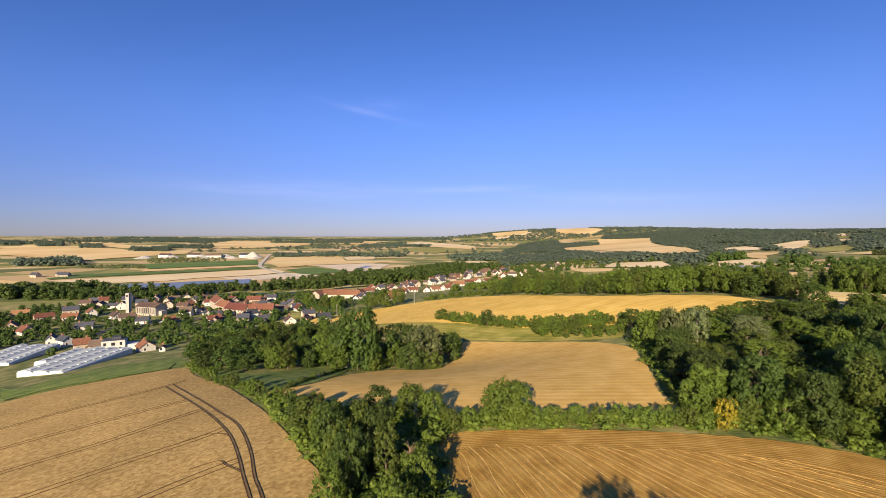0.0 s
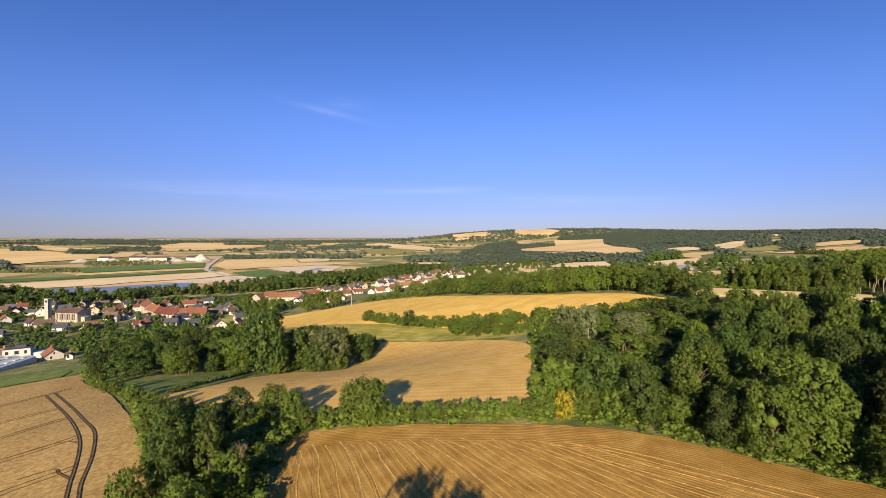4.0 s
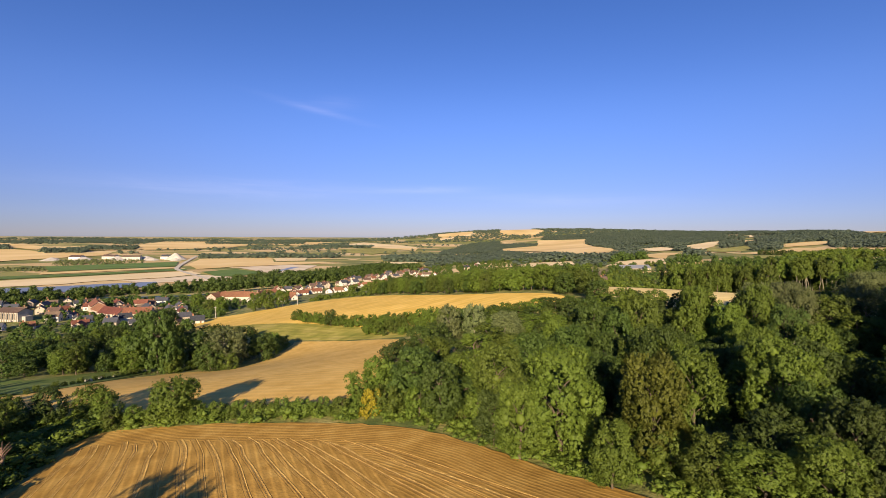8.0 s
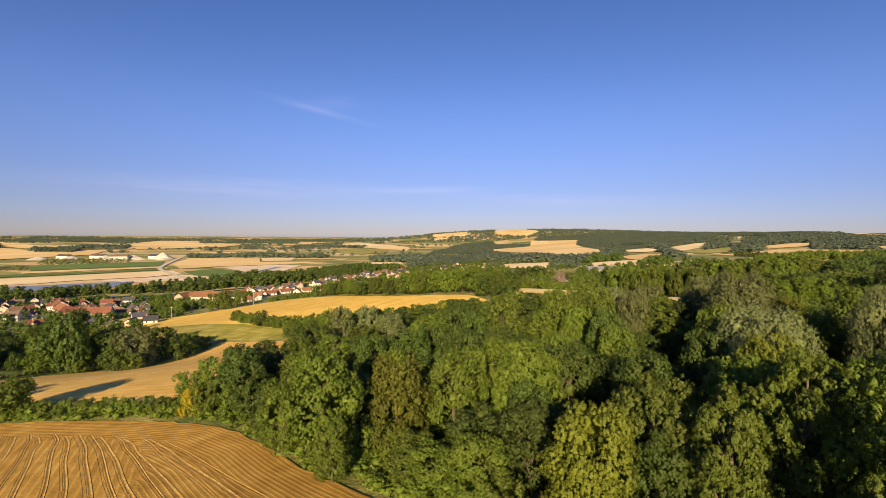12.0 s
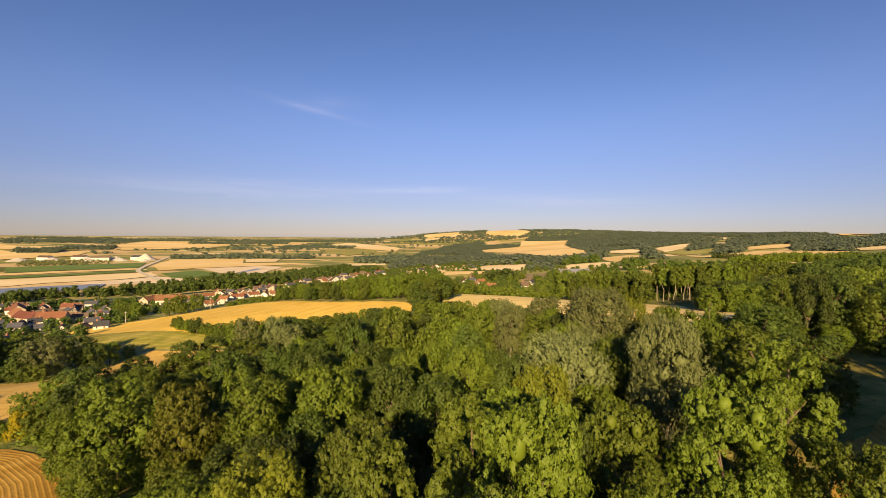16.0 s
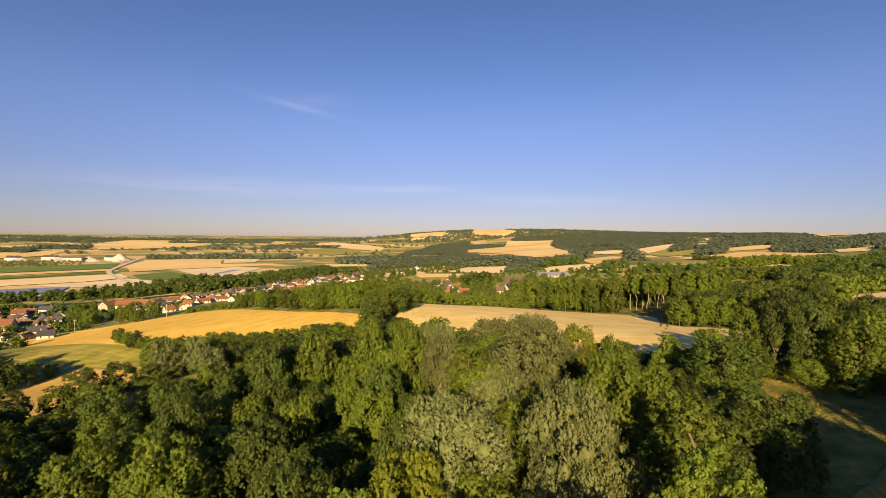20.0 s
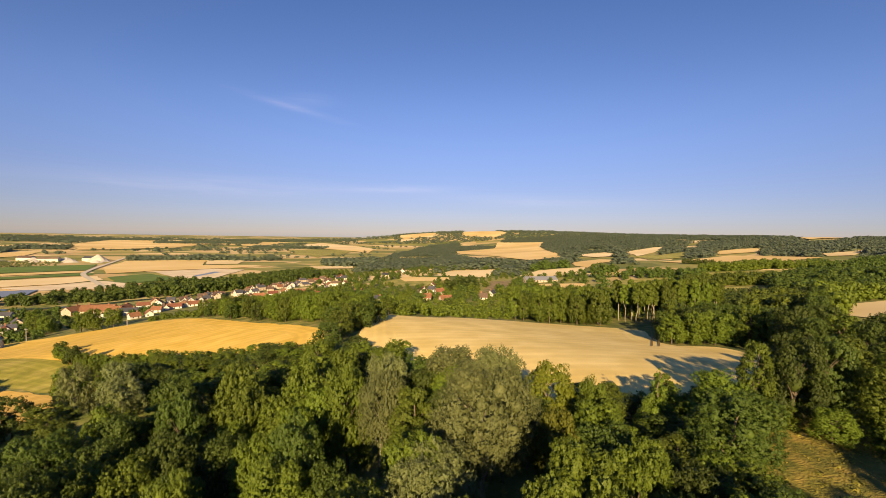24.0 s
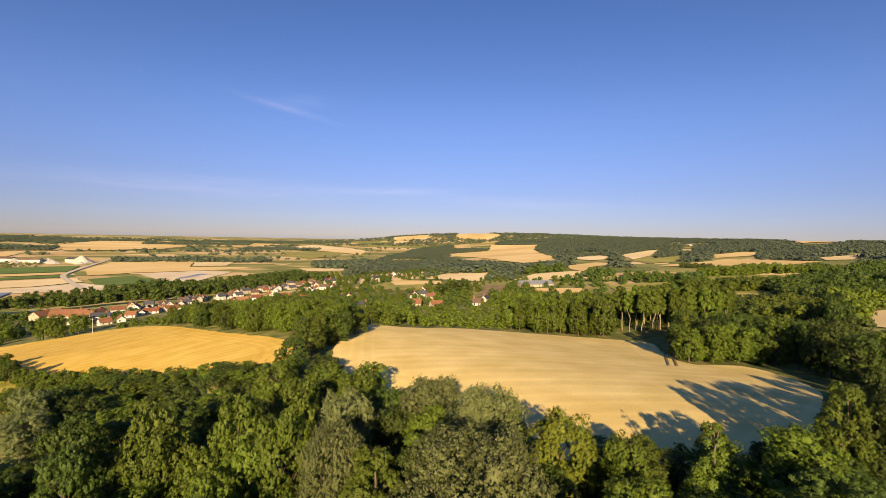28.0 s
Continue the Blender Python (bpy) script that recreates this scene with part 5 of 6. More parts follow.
def strip(name, pts, wide, mat, label, category, lift=0.3, step=4.0, group=""):
    """A ribbon of track or road laid on the land along a bent line."""
    pts = [Vector(p) for p in pts]
    line = []
    for i in range(len(pts) - 1):
        p0, p1, p2, p3 = pts[max(i - 1, 0)], pts[i], pts[i + 1], pts[min(i + 2, len(pts) - 1)]
        k = max(2, int((p2 - p1).length / step))
        for j in range(k):
            t = j / k
            line.append(0.5 * ((2 * p1) + (p2 - p0) * t + (2 * p0 - 5 * p1 + 4 * p2 - p3) * t * t + (3 * p1 - p0 - 3 * p2 + p3) * t ** 3))
    line.append(pts[-1])
    v = []
    for i, p in enumerate(line):
        d = (line[min(i + 1, len(line) - 1)] - line[max(i - 1, 0)]).normalized()
        for s in (-1, 0, 1):
            q = p + Vector((-d.y, d.x)) * s * wide / 2
            v.append((q.x, q.y, float(height(q.x, q.y)) + lift - (0.05 if s == 0 else 0)))
    f = [(3 * i + j, 3 * i + j + 1, 3 * i + j + 4, 3 * i + j + 3) for i in range(len(line) - 1) for j in (0, 1)]
    return tagged(mesh_object(name, v, f, mat), label, category, group, "structure")


strip("road_village", [(-330, 200), (-262, 228), (-239, 240), (-226, 253), (-232, 290), (-200, 330), (-150, 330), (-110, 320)], 5.5, ASPHALT, "narrow grey village road", "road")
strip("road_valley", [(-581, 1332), (-480, 1067), (-424, 925), (-387, 848), (-335, 776), (-287, 715), (-252, 669)], 8, TRACK, "white chalk haul road to the quarry", "road", 1.2, 20)
strip("water_canal", [(-420, 470), (-232, 478), (-168, 503), (-145, 532), (-103, 561), (-53, 586), (-10, 640)], 12, CANAL, "narrow dark canal behind the village", "water", 0.5, 20)
# wheel lines between the straw rows of the nearest stubble, each beside a pale swath of straw
for i in range(22):
    x0, wob = -1.5 + 2.1 * i, 0.5 * math.sin(i * 2.7)
    a = radians(16 + 0.8 * (x0 - 2))
    y0 = 67.6 - 0.004 * (x0 - 4) ** 2 + wob
    for name, shift, wide, mat, label, lift in (("wheel_line", 0.0, 0.3 + 0.08 * math.sin(i * 1.9), FURROW, "dark wheel line between straw rows", 0.18), ("straw_swath", 0.5 + 0.2 * math.sin(i), 0.36 + 0.16 * math.sin(i * 2.9), SWATH, "pale swath of loose straw", 0.2)):
        strip(name, [(x0 - 0.9 + shift, y0 + 0.5)] + [(x0 + shift + k * math.sin(a) + 0.2 * math.sin(k + i), y0 - k * math.cos(a)) for k in (2.5, 6, 11, 20, 30, 42, 56)], wide, mat, label, name.replace("_", " "), lift, 1.2, name.replace("_", " ") + "s in the stubble")
# tractor ruts through the wheat
strip("track_rut", [(-21, 46), (-28.3, 57.6), (-31.8, 63), (-35.3, 68.7), (-40, 75.8), (-44.6, 81.8), (-52.2, 90.4), (-62.4, 101), (-83, 121.5)], 0.42, RUT, "dark earth wheel rut through ripe wheat", "wheel rut", 0.26, 1.5)
strip("track_rut", [(-19, 45), (-26.4, 57.2), (-30, 62.7), (-34, 70), (-38.8, 77.6), (-44, 84.6), (-51.8, 92.6), (-61.6, 102.8), (-82, 123.2)], 0.42, RUT, "dark earth wheel rut through ripe wheat", "wheel rut", 0.26, 1.5)
strip("track_rut", [(-32.5, 64.2), (-36.5, 67), (-38.5, 68.6), (-42, 66.5)], 0.3, RUT, "wheel rut bending off into the wheat", "wheel rut", 0.25, 1.0)
strip("track_rut", [(-41.5, 78), (-44.6, 79.8), (-47.6, 79.6), (-51, 76.4)], 0.3, RUT, "wheel rut bending off into the wheat", "wheel rut", 0.25, 1.0)
for pts in ([(-152, 62), (-107.9, 99.7), (-100.4, 106.3), (-86.1, 116.3), (-80, 126.7)], [(-135, 62.5), (-93.1, 85.8), (-76.9, 95.1), (-65.7, 103.6)], [(-118, 48), (-79.7, 73.3), (-66.6, 82.2), (-56.5, 95.1)],
            [(-100, 36), (-64.3, 64.0), (-56.8, 70.0), (-47.6, 77.5), (-44.5, 81.2)], [(-70, 31), (-42.9, 59.6), (-38.9, 63.7), (-34.3, 67.9)]):
    for off in (0.0, 1.0):
        strip("tramline", [(px - off, py + off * 1.3) for px, py in pts], 0.3, RUT, "faint tramline pressed into ripe wheat", "wheel rut", 0.22, 2.0)
for off in (0.0, 2.2):
    strip("tramline", [(227 + off, 187), (213 + off, 163), (201 + off, 143)], 0.4, FURROW, "tractor ruts at the edge of pale stubble", "wheel rut", 0.36, 2.0)


def pole(x, y, tall):
    root = new("utility_pole")
    root.location = (x, y, float(height(x, y)))
    v, f = limb_arrays([(0, 0, -0.5), (0, 0, tall * 0.5), (0, 0, tall)], 0.2, 0.13, 8)
    part("post", v.tolist(), f.tolist(), CONCRETE, root)
    part("crossarm", box(-1.0, -0.08, tall - 0.7, 1.0, 0.08, tall - 0.55), BOX_FACES, STEEL, root)
    for s in (-0.85, 0, 0.85):
        part("insulator", box(s - 0.06, -0.06, tall - 0.55, s + 0.06, 0.06, tall - 0.25), BOX_FACES, GLASS, root)
    tagged(root, "pale concrete utility pole with a crossarm", "pole", "poles along the field edge")


pole(-37, 326, 9)
pole(-92, 322, 8)


def car(x, y, yaw, paint):
    root = new("car")
    root.location, root.rotation_euler = (x, y, float(height(x, y)) + 0.32), (0, 0, radians(yaw))
    prof = [(-2.1, 0.3), (-2.1, 0.75), (-1.2, 0.9), (-0.7, 1.4), (0.8, 1.45), (1.6, 0.95), (2.1, 0.85), (2.1, 0.3)]
    n = len(prof)
    part("body", [(px, s * 0.85, pz) for s in (-1, 1) for px, pz in prof], [(i, (i + 1) % n, n + (i + 1) % n, n + i) for i in range(n)] + [tuple(range(n - 1, -1, -1)), tuple(range(n, 2 * n))], paint, root)
    part("side_glass", box(-0.6, -0.87, 0.95, 0.9, 0.87, 1.32), BOX_FACES, GLASS, root)
    for wx in (-1.3, 1.3):
        for s in (-1, 1):
            v = [(wx + 0.33 * math.cos(t), s * 0.87 + d, 0.33 + 0.33 * math.sin(t)) for d in (-0.1, 0.1) for t in np.linspace(0, 2 * math.pi, 11)[:-1]]
            part("wheel", v, [(i, (i + 1) % 10, 10 + (i + 1) % 10, 10 + i) for i in range(10)] + [tuple(range(9, -1, -1)), tuple(range(10, 20))], RUBBER, root)
    tagged(root, "small parked car beside the village road", "car", "parked cars")


for i, (x, y, a) in enumerate(((-233, 246, 40), (-243, 238, 30), (-226, 262, 75), (-214, 312, 50), (-170, 333, 5), (-180, 330, 8), (-212, 318, 50), (-160, 327, 0))):
    car(x, y, a, CARPAINT[i % 3])


def quarry():
    """White gravel heaps and plant buildings beyond the valley fields."""
    rnd = random.Random(9)
    for i, (x, y, r, h) in enumerate(((-560, 1180, 26, 17), (-640, 1195, 22, 9), (-700, 1180, 25, 9), (-600, 1150, 18, 7), (-760, 1150, 28, 8), (-540, 1140, 14, 6), (-820, 1130, 26, 8), (-670, 1140, 16, 6))):
        v, f = [], []
        for k in range(5):
            for j in range(16):
                t = j * math.pi / 8
                rr = r * (1 - k / 4.4) * rnd.uniform(0.9, 1.1)
                v.append((x + rr * math.cos(t), y + rr * math.sin(t), float(height(x, y)) - 0.5 + h * k / 4))
        f = [(k * 16 + j, k * 16 + (j + 1) % 16, (k + 1) * 16 + (j + 1) % 16, (k + 1) * 16 + j) for k in range(4) for j in range(16)] + [tuple(64 + j for j in range(16))]
        tagged(mesh_object("spoil_cone", v, f, WHITE_STONE), "low white spoil tip at the quarry" if h < 15 else "tall conical white spoil tip at the quarry", "spoil tip", "spoil tips")
    for x, y, l in ((-590, 1200, 30), (-660, 1170, 40), (-730, 1200, 36), (-790, 1170, 34)):
        house(x, y, l, 16, 7, rnd.uniform(-20, 20), RENDER_WHITE, SLATE if l < 32 else TILE_BROWN, "pale industrial shed at the quarry", "building", "shed")
    for x, y, l in ((-600, 655, 14), (-615, 668, 18), (-640, 650, 12)):
        house(x, y, l, 8, 3.5, rnd.uniform(-20, 20), RENDER_CREAM, SLATE, "pale depot building beyond the river wood", "building", "shed")


quarry()

house(276, 471, 34, 11, 2.6, 8, RENDER_CREAM, STEEL, "long low farm shed with a grey metal roof", "building", "shed")
# pale stone blocks along the paddock's edge
for i, (x, y) in enumerate(((-40.6, 152), (-41.4, 147), (-42.5, 139), (-43, 134), (-42.8, 128.5))):
    stone = new("stone_block")
    stone.location, stone.rotation_euler = (x, y, float(height(x, y)) + 0.1), (0, 0, i * 0.9)
    body = part("block", [(-0.9, -0.45, -0.3), (0.9, -0.5, -0.3), (0.85, 0.45, -0.3), (-0.9, 0.5, -0.3), (-0.8, -0.35, 0.75), (0.75, -0.4, 0.68), (0.8, 0.3, 0.72), (-0.78, 0.38, 0.66)], BOX_FACES, WHITE_STONE, stone)
    tagged(stone, "pale stone block at the paddock's edge", "stone", "blocks along the paddock")

# more houses packed along the village lanes
lanes = random.Random(77)
for poly, gap, count in (([(-365, 400), (-276, 362), (-218, 325), (-157, 290), (-112, 272), (-97, 304), (-120, 375), (-165, 410), (-219, 425), (-300, 450)], 19, 36),
                         ([(-112, 455), (-60, 478), (-25, 570), (50, 645), (66, 690), (20, 690), (-55, 590), (-100, 505)], 15, 30)):
    spots = scatter(poly, gap, 300 + count, True, 4.0)
    for x, y in spots[:: max(1, len(spots) // count)]:
        roof, word = lanes.choice(((TILE_BROWN, "brown tiled"), (SLATE, "dark slate"), (TILE_RED, "red tiled"), (TILE_BROWN, "brown tiled"), (SLATE, "dark slate")))
        wall, tone = lanes.choice(((RENDER_WHITE, "white"), (RENDER_CREAM, "cream"), (RENDER_CREAM, "cream")))
        house(float(x), float(y), lanes.uniform(8.5, 12), lanes.uniform(6.5, 8.5), lanes.choice((3.0, 3.2, 5.0)), lanes.choice((20, 35, 110, 130, 28)) + lanes.uniform(-14, 14), wall, roof, tone + " village house with a " + word + " roof")

# ---- woods ----
# the wood on the spur
NEAR_WOOD = [(43, 77), (51, 71), (60, 62), (67, 54), (73, 48), (79, 43), (88, 32), (95, 12), (138, 20), (150, 46), (168, 66), (183, 80), (176, 88), (159, 93), (148, 108), (131, 123), (119, 145), (104, 152), (60, 172), (57, 155), (50, 121), (44, 93)]
# the tree at (89.4, 72) has dark leaves to paint in deep shade
WEST_TREES = ((67.5, 55.8, 85.0, 11, "oak"), (78, 51.8, 85.2, 8.5, "yellow"), (85.5, 56, 84.4, 9.5, "oak"), (59.5, 60, 78, 6.5, "dark"), (62, 55, 81, 7, "oak"),
              (61.5, 71, 82.2, 9.5, "oak"), (48.3, 77.4, 80.2, 9.5, "dark"), (62, 98, 78, 8.5, "ash"), (70.5, 46.3, 79.4, 5.5, "oak"), (80, 43.8, 78.6, 6, "oak"),
              (92.6, 40, 83.6, 8, "dark"), (95.2, 53, 86.7, 10.5, "oak"), (70.5, 85, 80.7, 9.5, "dark"), (80.3, 88.5, 81.2, 9.5, "dark"), (89.4, 72, 84.4, 10, "dark"))
# shade is put into the tree at (103, 59) by its dark leaves
SOUTH_TREES = ((95, 28.7, 87, 8.5, "yellow"), (87, 36.8, 81.4, 7, "oak"), (100, 27.7, 84.8, 7, "dark"), (103.6, 25.2, 90.4, 6.5, "ash"), (108.7, 48.4, 86.8, 9.5, "dark"),
               (103, 59, 85.4, 9.5, "dark"), (112.6, 20.8, 94.6, 9, "oak"), (110, 26.3, 92.6, 7, "ash"), (108.8, 13.8, 92.6, 8, "oak"), (102, 32, 88.6, 8.5, "oak"),
               (122.8, 28.8, 90.6, 8.5, "oak"), (128.5, 25.8, 93.4, 9.5, "oak"), (135.9, 29.8, 95.4, 7.5, "ash"), (132.9, 39.3, 95.7, 8.5, "silver"), (143, 40, 94.3, 9, "ash"))
MIDDLE_TREES = ((124, 46.8, 92.2, 10.5, "silver"), (119.8, 41, 90.2, 8, "yellow"), (145.4, 68, 90.6, 6, "yellow"), (148.5, 58, 91.6, 7, "oak"), (132.3, 50.4, 91.4, 8.5, "oak"), (141, 51.4, 94.4, 9.5, "oak"), (131, 61, 90.2, 9.5, "silver"),
                (129.7, 64.6, 90.4, 8, "oak"), (137.6, 70.2, 94.7, 12.5, "silver"), (126, 87, 89.4, 8, "silver"), (138.6, 104.4, 88.5, 9, "silver"), (142.6, 88.6, 92.4, 9.5, "silver"),
                (149.3, 83.4, 91.4, 8.5, "yellow"), (154.8, 79.8, 90.1, 6, "oak"), (164.5, 67, 92.5, 10.5, "dark"), (116, 70.5, 85.2, 8, "oak"))
NORTH_TREES = ((116, 77, 87, 8.5, "dark"), (97.7, 85.4, 82.2, 9.5, "dark"), (101, 103.4, 86.1, 9.5, "oak"), (91, 105, 84.1, 9.5, "dark"), (93.8, 97.6, 82.6, 8, "dark"),
               (109.4, 97, 82.4, 8.5, "oak"), (110.1, 113.4, 83, 9, "dark"), (110, 131.4, 84, 9.5, "oak"), (94.6, 131, 81, 8.5, "dark"), (72.5, 120.4, 78.7, 9.5, "silver"),
               (128.4, 126.4, 84.8, 7.5, "oak"), (127, 99, 88.8, 9, "silver"), (121, 91, 89.5, 8.5, "oak"), (113, 100, 88, 8, "oak"), (118, 110, 86.8, 8, "oak"), (127, 119, 85.3, 8.5, "oak"), (58, 130, 79, 8, "silver"), (65.5, 132.5, 79, 8, "silver"), (66, 110, 77.5, 9, "ash"))
EDGE_TREES = ((75, 92, 78.5, 9, "dark"), (63, 85, 76, 8, "oak"), (101.6, 153, 77.4, 9, "oak"), (86, 141, 76.6, 9, "dark"), (54, 118, 76.5, 8, "dark"), (52.5, 101, 76.5, 8, "oak"), (72, 148, 75, 9, "oak"), (62, 164, 72, 6, "oak"), (80, 160, 73.5, 7, "dark"))
CROWNS = WEST_TREES + SOUTH_TREES + MIDDLE_TREES + NORTH_TREES + EDGE_TREES
for x, y, roof, broad, kind in CROWNS:
    tall = roof - float(height(x, y))
    tree(kind, x, y, tall, group="trees of the wood on the spur", broad=broad)


def canopy(x, y):
    """Height of the treetops over the spur, from the tall trees around."""
    w = [1 / (8 + (x - c[0]) ** 2 + (y - c[1]) ** 2) ** 1.5 for c in CROWNS]
    return sum(k * c[2] for k, c in zip(w, CROWNS)) / sum(w)


rnd = random.Random(5)
for x, y in scatter(NEAR_WOOD, 7.6, 5, True, 1.2):
    if min(math.hypot(x - c[0], y - c[1]) - 0.36 * c[3] for c in CROWNS) < 2.2:
        continue
    tall = max(4.5, canopy(x, y) - rnd.choice((1.2, 2.2, 3.2, 4.4, 6.0)) - float(height(x, y)))
    kind = rnd.choice(["dark", "dark", "dark", "oak", "ash", "oak", "dark"] if x < 108 else ["oak", "oak", "ash", "dark", "dark", "oak"])
    tree(kind, x, y, tall, group="trees of the wood on the spur", broad=rnd.uniform(7, 9))
for x, y, h, k in ((112, 163, 9, "oak"), (117, 178, 9.5, "dark"), (112, 195, 9, "oak"), (119, 208, 8, "dark"), (110, 150, 8, "dark"), (123, 190, 7, "oak"), (126, 222, 7, "oak"), (134, 218, 6, "bush"), (108, 178, 8.5, "dark")):
    tree(k, x, y, h, 1.15, "trees between the stubble fields")
# dense stand between the clearing and the pale stubble, and shrubs in front of it
for x, y, roof, broad, k in ((178.7, 80, 95, 5, "ash"), (183, 78.6, 96.2, 9, "dark"), (189, 80, 95.4, 8, "dark"), (194, 81.5, 95.2, 8, "ash"), (192, 72.7, 93.3, 8, "oak"), (199.5, 77, 95, 9, "oak"), (208, 78, 94.5, 9, "oak"),
                             (206, 84, 95, 9, "dark"), (186, 84.5, 91, 7, "dark"), (213, 86, 94.5, 9, "dark"), (221, 90, 94, 9, "oak"), (200, 86.5, 92, 8, "dark"), (168, 84.5, 89.2, 4, "ash")):
    tree(k, x, y, roof - float(height(x, y)), group="tall trees beside the pale stubble", broad=broad)
# the three at x 159 to 167 are added to darken shaded ground
for x, y, roof, broad, k in ((176, 84, 87.4, 6, "oak"), (181, 86.5, 86.6, 6, "oak"), (172.5, 82, 87.8, 6, "dark"), (185.5, 88, 86, 5, "bush"), (163, 86, 85.6, 5, "dark"), (166.5, 88, 85.2, 4, "bush"), (159.5, 87.5, 85.8, 6, "dark"),
                             (184, 73.5, 87.6, 6, "oak"), (188.5, 70, 87.2, 6, "bush"), (195, 69, 88, 7, "oak"), (201, 71, 87.5, 6, "bush"), (207, 73, 88, 7, "oak"), (214, 76, 88, 7, "bush")):
    tree(k, x, y, roof - float(height(x, y)), group="shrubs along the wood's edge", broad=broad)
# rounded clump in the notch of the pale stubble
for x, y, roof, broad, k in ((213, 152.5, 85.5, 9, "oak"), (220, 152.5, 86.5, 9.5, "oak"), (227.5, 152.5, 86.2, 9.5, "oak"), (232.5, 151, 84.5, 8, "dark"), (223, 159, 87, 9, "dark"), (214.5, 159, 85, 8, "dark")):
    tree(k, x, y, roof - float(height(x, y)), group="clump in the notch of the pale stubble", broad=broad)
# unseen trees added as the wood's southern end, to cast shade on it
for x, y in scatter([(95, 10), (98, -24), (132, -24), (146, 6), (139, 18)], 9.5, 15, True, 1.0):
    tree(rnd.choice(["dark", "oak", "high", "dark"]), x, y, rnd.uniform(8, 11.5), 1.1, "trees of the wood on the spur")
# shrubs along the wood's edges
for i in range(34):
    f = i / 33
    ex = 41 + 50 * f
    ey = 76 - 9 * f - 38 * f ** 2.2
    tree("bush", ex + 1.2 * math.sin(i * 1.9), ey + 1.5 * math.cos(i * 2.7), 4.2 + 1.4 * math.sin(i * 2.3), 0.95, "shrubs along the wood's edge")
# hedge between the two stubble fields
for i in range(40):
    f = i / 39
    tree("bush", -4 + 46 * f, 76.7 - 2.5 * f * f + 0.5 * math.sin(i * 3.1), 2.6 + 0.9 * math.sin(i * 2.1), 0.95, "hedge bushes between stubble fields")
tree("spruce", 163, 79, 10.2, 1.1)
tree("maple", 7.2, 77.2, 7.4, broad=9.0, sink=0.3)
tree("oak", 12, 14, 14.5, 1.0)
# the last two, dark-leaved, are added to deepen the shade along the wood's edge
for x, y, roof, broad, k in ((38.5, 78, 75.4, 6, "oak"), (42, 80.5, 77.4, 7, "oak"), (45, 86, 78.5, 8, "dark"), (45.5, 98, 76.5, 8, "dark"), (49.5, 112, 76.5, 8, "dark")):
    tree(k, x, y, roof - float(height(x, y)), group="trees of the wood on the spur", broad=broad)
tree("gold", 41, 73.2, 4.8, 0.8)
# trees between wheat and stubble: their tops and breadths
for x, y, roof, broad, k in ((-9.6, 82.2, 72.6, 6.5, "oak"), (-15.5, 79.6, 72.9, 6.5, "dark"), (-5.8, 79.4, 72.3, 5, "oak"), (-10.4, 58.6, 74.9, 4, "ash"), (-12.6, 62.4, 75.6, 5.5, "dark"),
                             (-5.6, 53.6, 74.2, 5.5, "oak"), (-14.2, 55.6, 75.7, 6, "dark"), (-20.8, 68.4, 74.4, 6.5, "dark"), (-26.8, 76, 71.9, 6.5, "oak"), (-2, 75.2, 70.4, 3.5, "bush"),
                             (-18, 73.6, 72.6, 6, "oak"), (-6.8, 46, 74.6, 6, "oak"), (-15, 49, 74, 5, "oak"), (-4, 36, 74.4, 6.5, "dark"), (-17.6, 62.4, 73.4, 4.5, "bush"),
                             (-31.5, 83, 69.6, 5, "dark"), (-23, 72, 72.2, 5, "bush"), (-11, 46, 73, 4, "bush"), (-35.5, 88, 68, 5, "bush")):
    tree(k, x, y, max(2.5, roof - float(height(x, y))), broad=broad)
for i in range(15):
    f = i / 14
    tree("bush", -26 - 54 * f, 85 + 48 * f + math.sin(i), 3.0 + math.sin(i * 2.2), 1.0, "hedge bushes along the wheat")
for i in range(16):
    f = i / 15
    tree("bush", -44 + 3.5 * f, 110 + 38 * f, 1.5 + 0.5 * math.sin(i * 2.4), 1.1, "scrub along the paddock")
# a dead tree among the hedge trees
v, f = trunk_arrays(31, "round")
w, g = trunk_arrays(57, "round")
dead = new("dead_tree")
dead.location, dead.scale = (-7.6, 61.6, float(height(-7.6, 61.6))), (5.0, 5.0, 5.6)
limbs = new("trunk", big_mesh("trunk", np.concatenate([v, w * (1.1, 1.1, 0.95)]), np.concatenate([f, g + len(v)]), DEAD_WOOD))
limbs.parent = dead
tagged(dead, "bare dead tree with reddish-grey limbs", "tree")
# clump beside the bay of stubble, and the belt above the village
for x, y, h, k in ((-29, 158, 13, "dark"), (-23, 164, 14, "dark"), (-14, 150, 13.5, "silver"), (-6, 160, 9.5, "dark"), (-17, 145, 9, "dark"), (-42, 146, 9, "oak"), (-30, 148, 6.5, "bush"), (-48, 156, 11, "oak"), (-10, 142, 5.5, "bush"), (-15, 168, 12, "dark"), (-6, 170, 8, "oak"), (-24, 154, 7, "bush"), (-4, 178, 5, "bush")):
    tree(k, x, y, h, 1.1, "clump of trees between fields")
tree("lime", -36, 150, 21, broad=17.0, group="clump of trees between fields")
belt_rnd = random.Random(6)
for x, y in scatter([(-86, 138), (-66, 134), (-52, 148), (-46, 158), (-44, 184), (-58, 206), (-96, 220), (-118, 196), (-104, 166)], 8.5, 6, True, 0.5):
    tree(belt_rnd.choice(["dark", "oak", "dark", "ash"]), x, y, belt_rnd.uniform(5.5, 8.8), 1.15, "trees between village and fields")
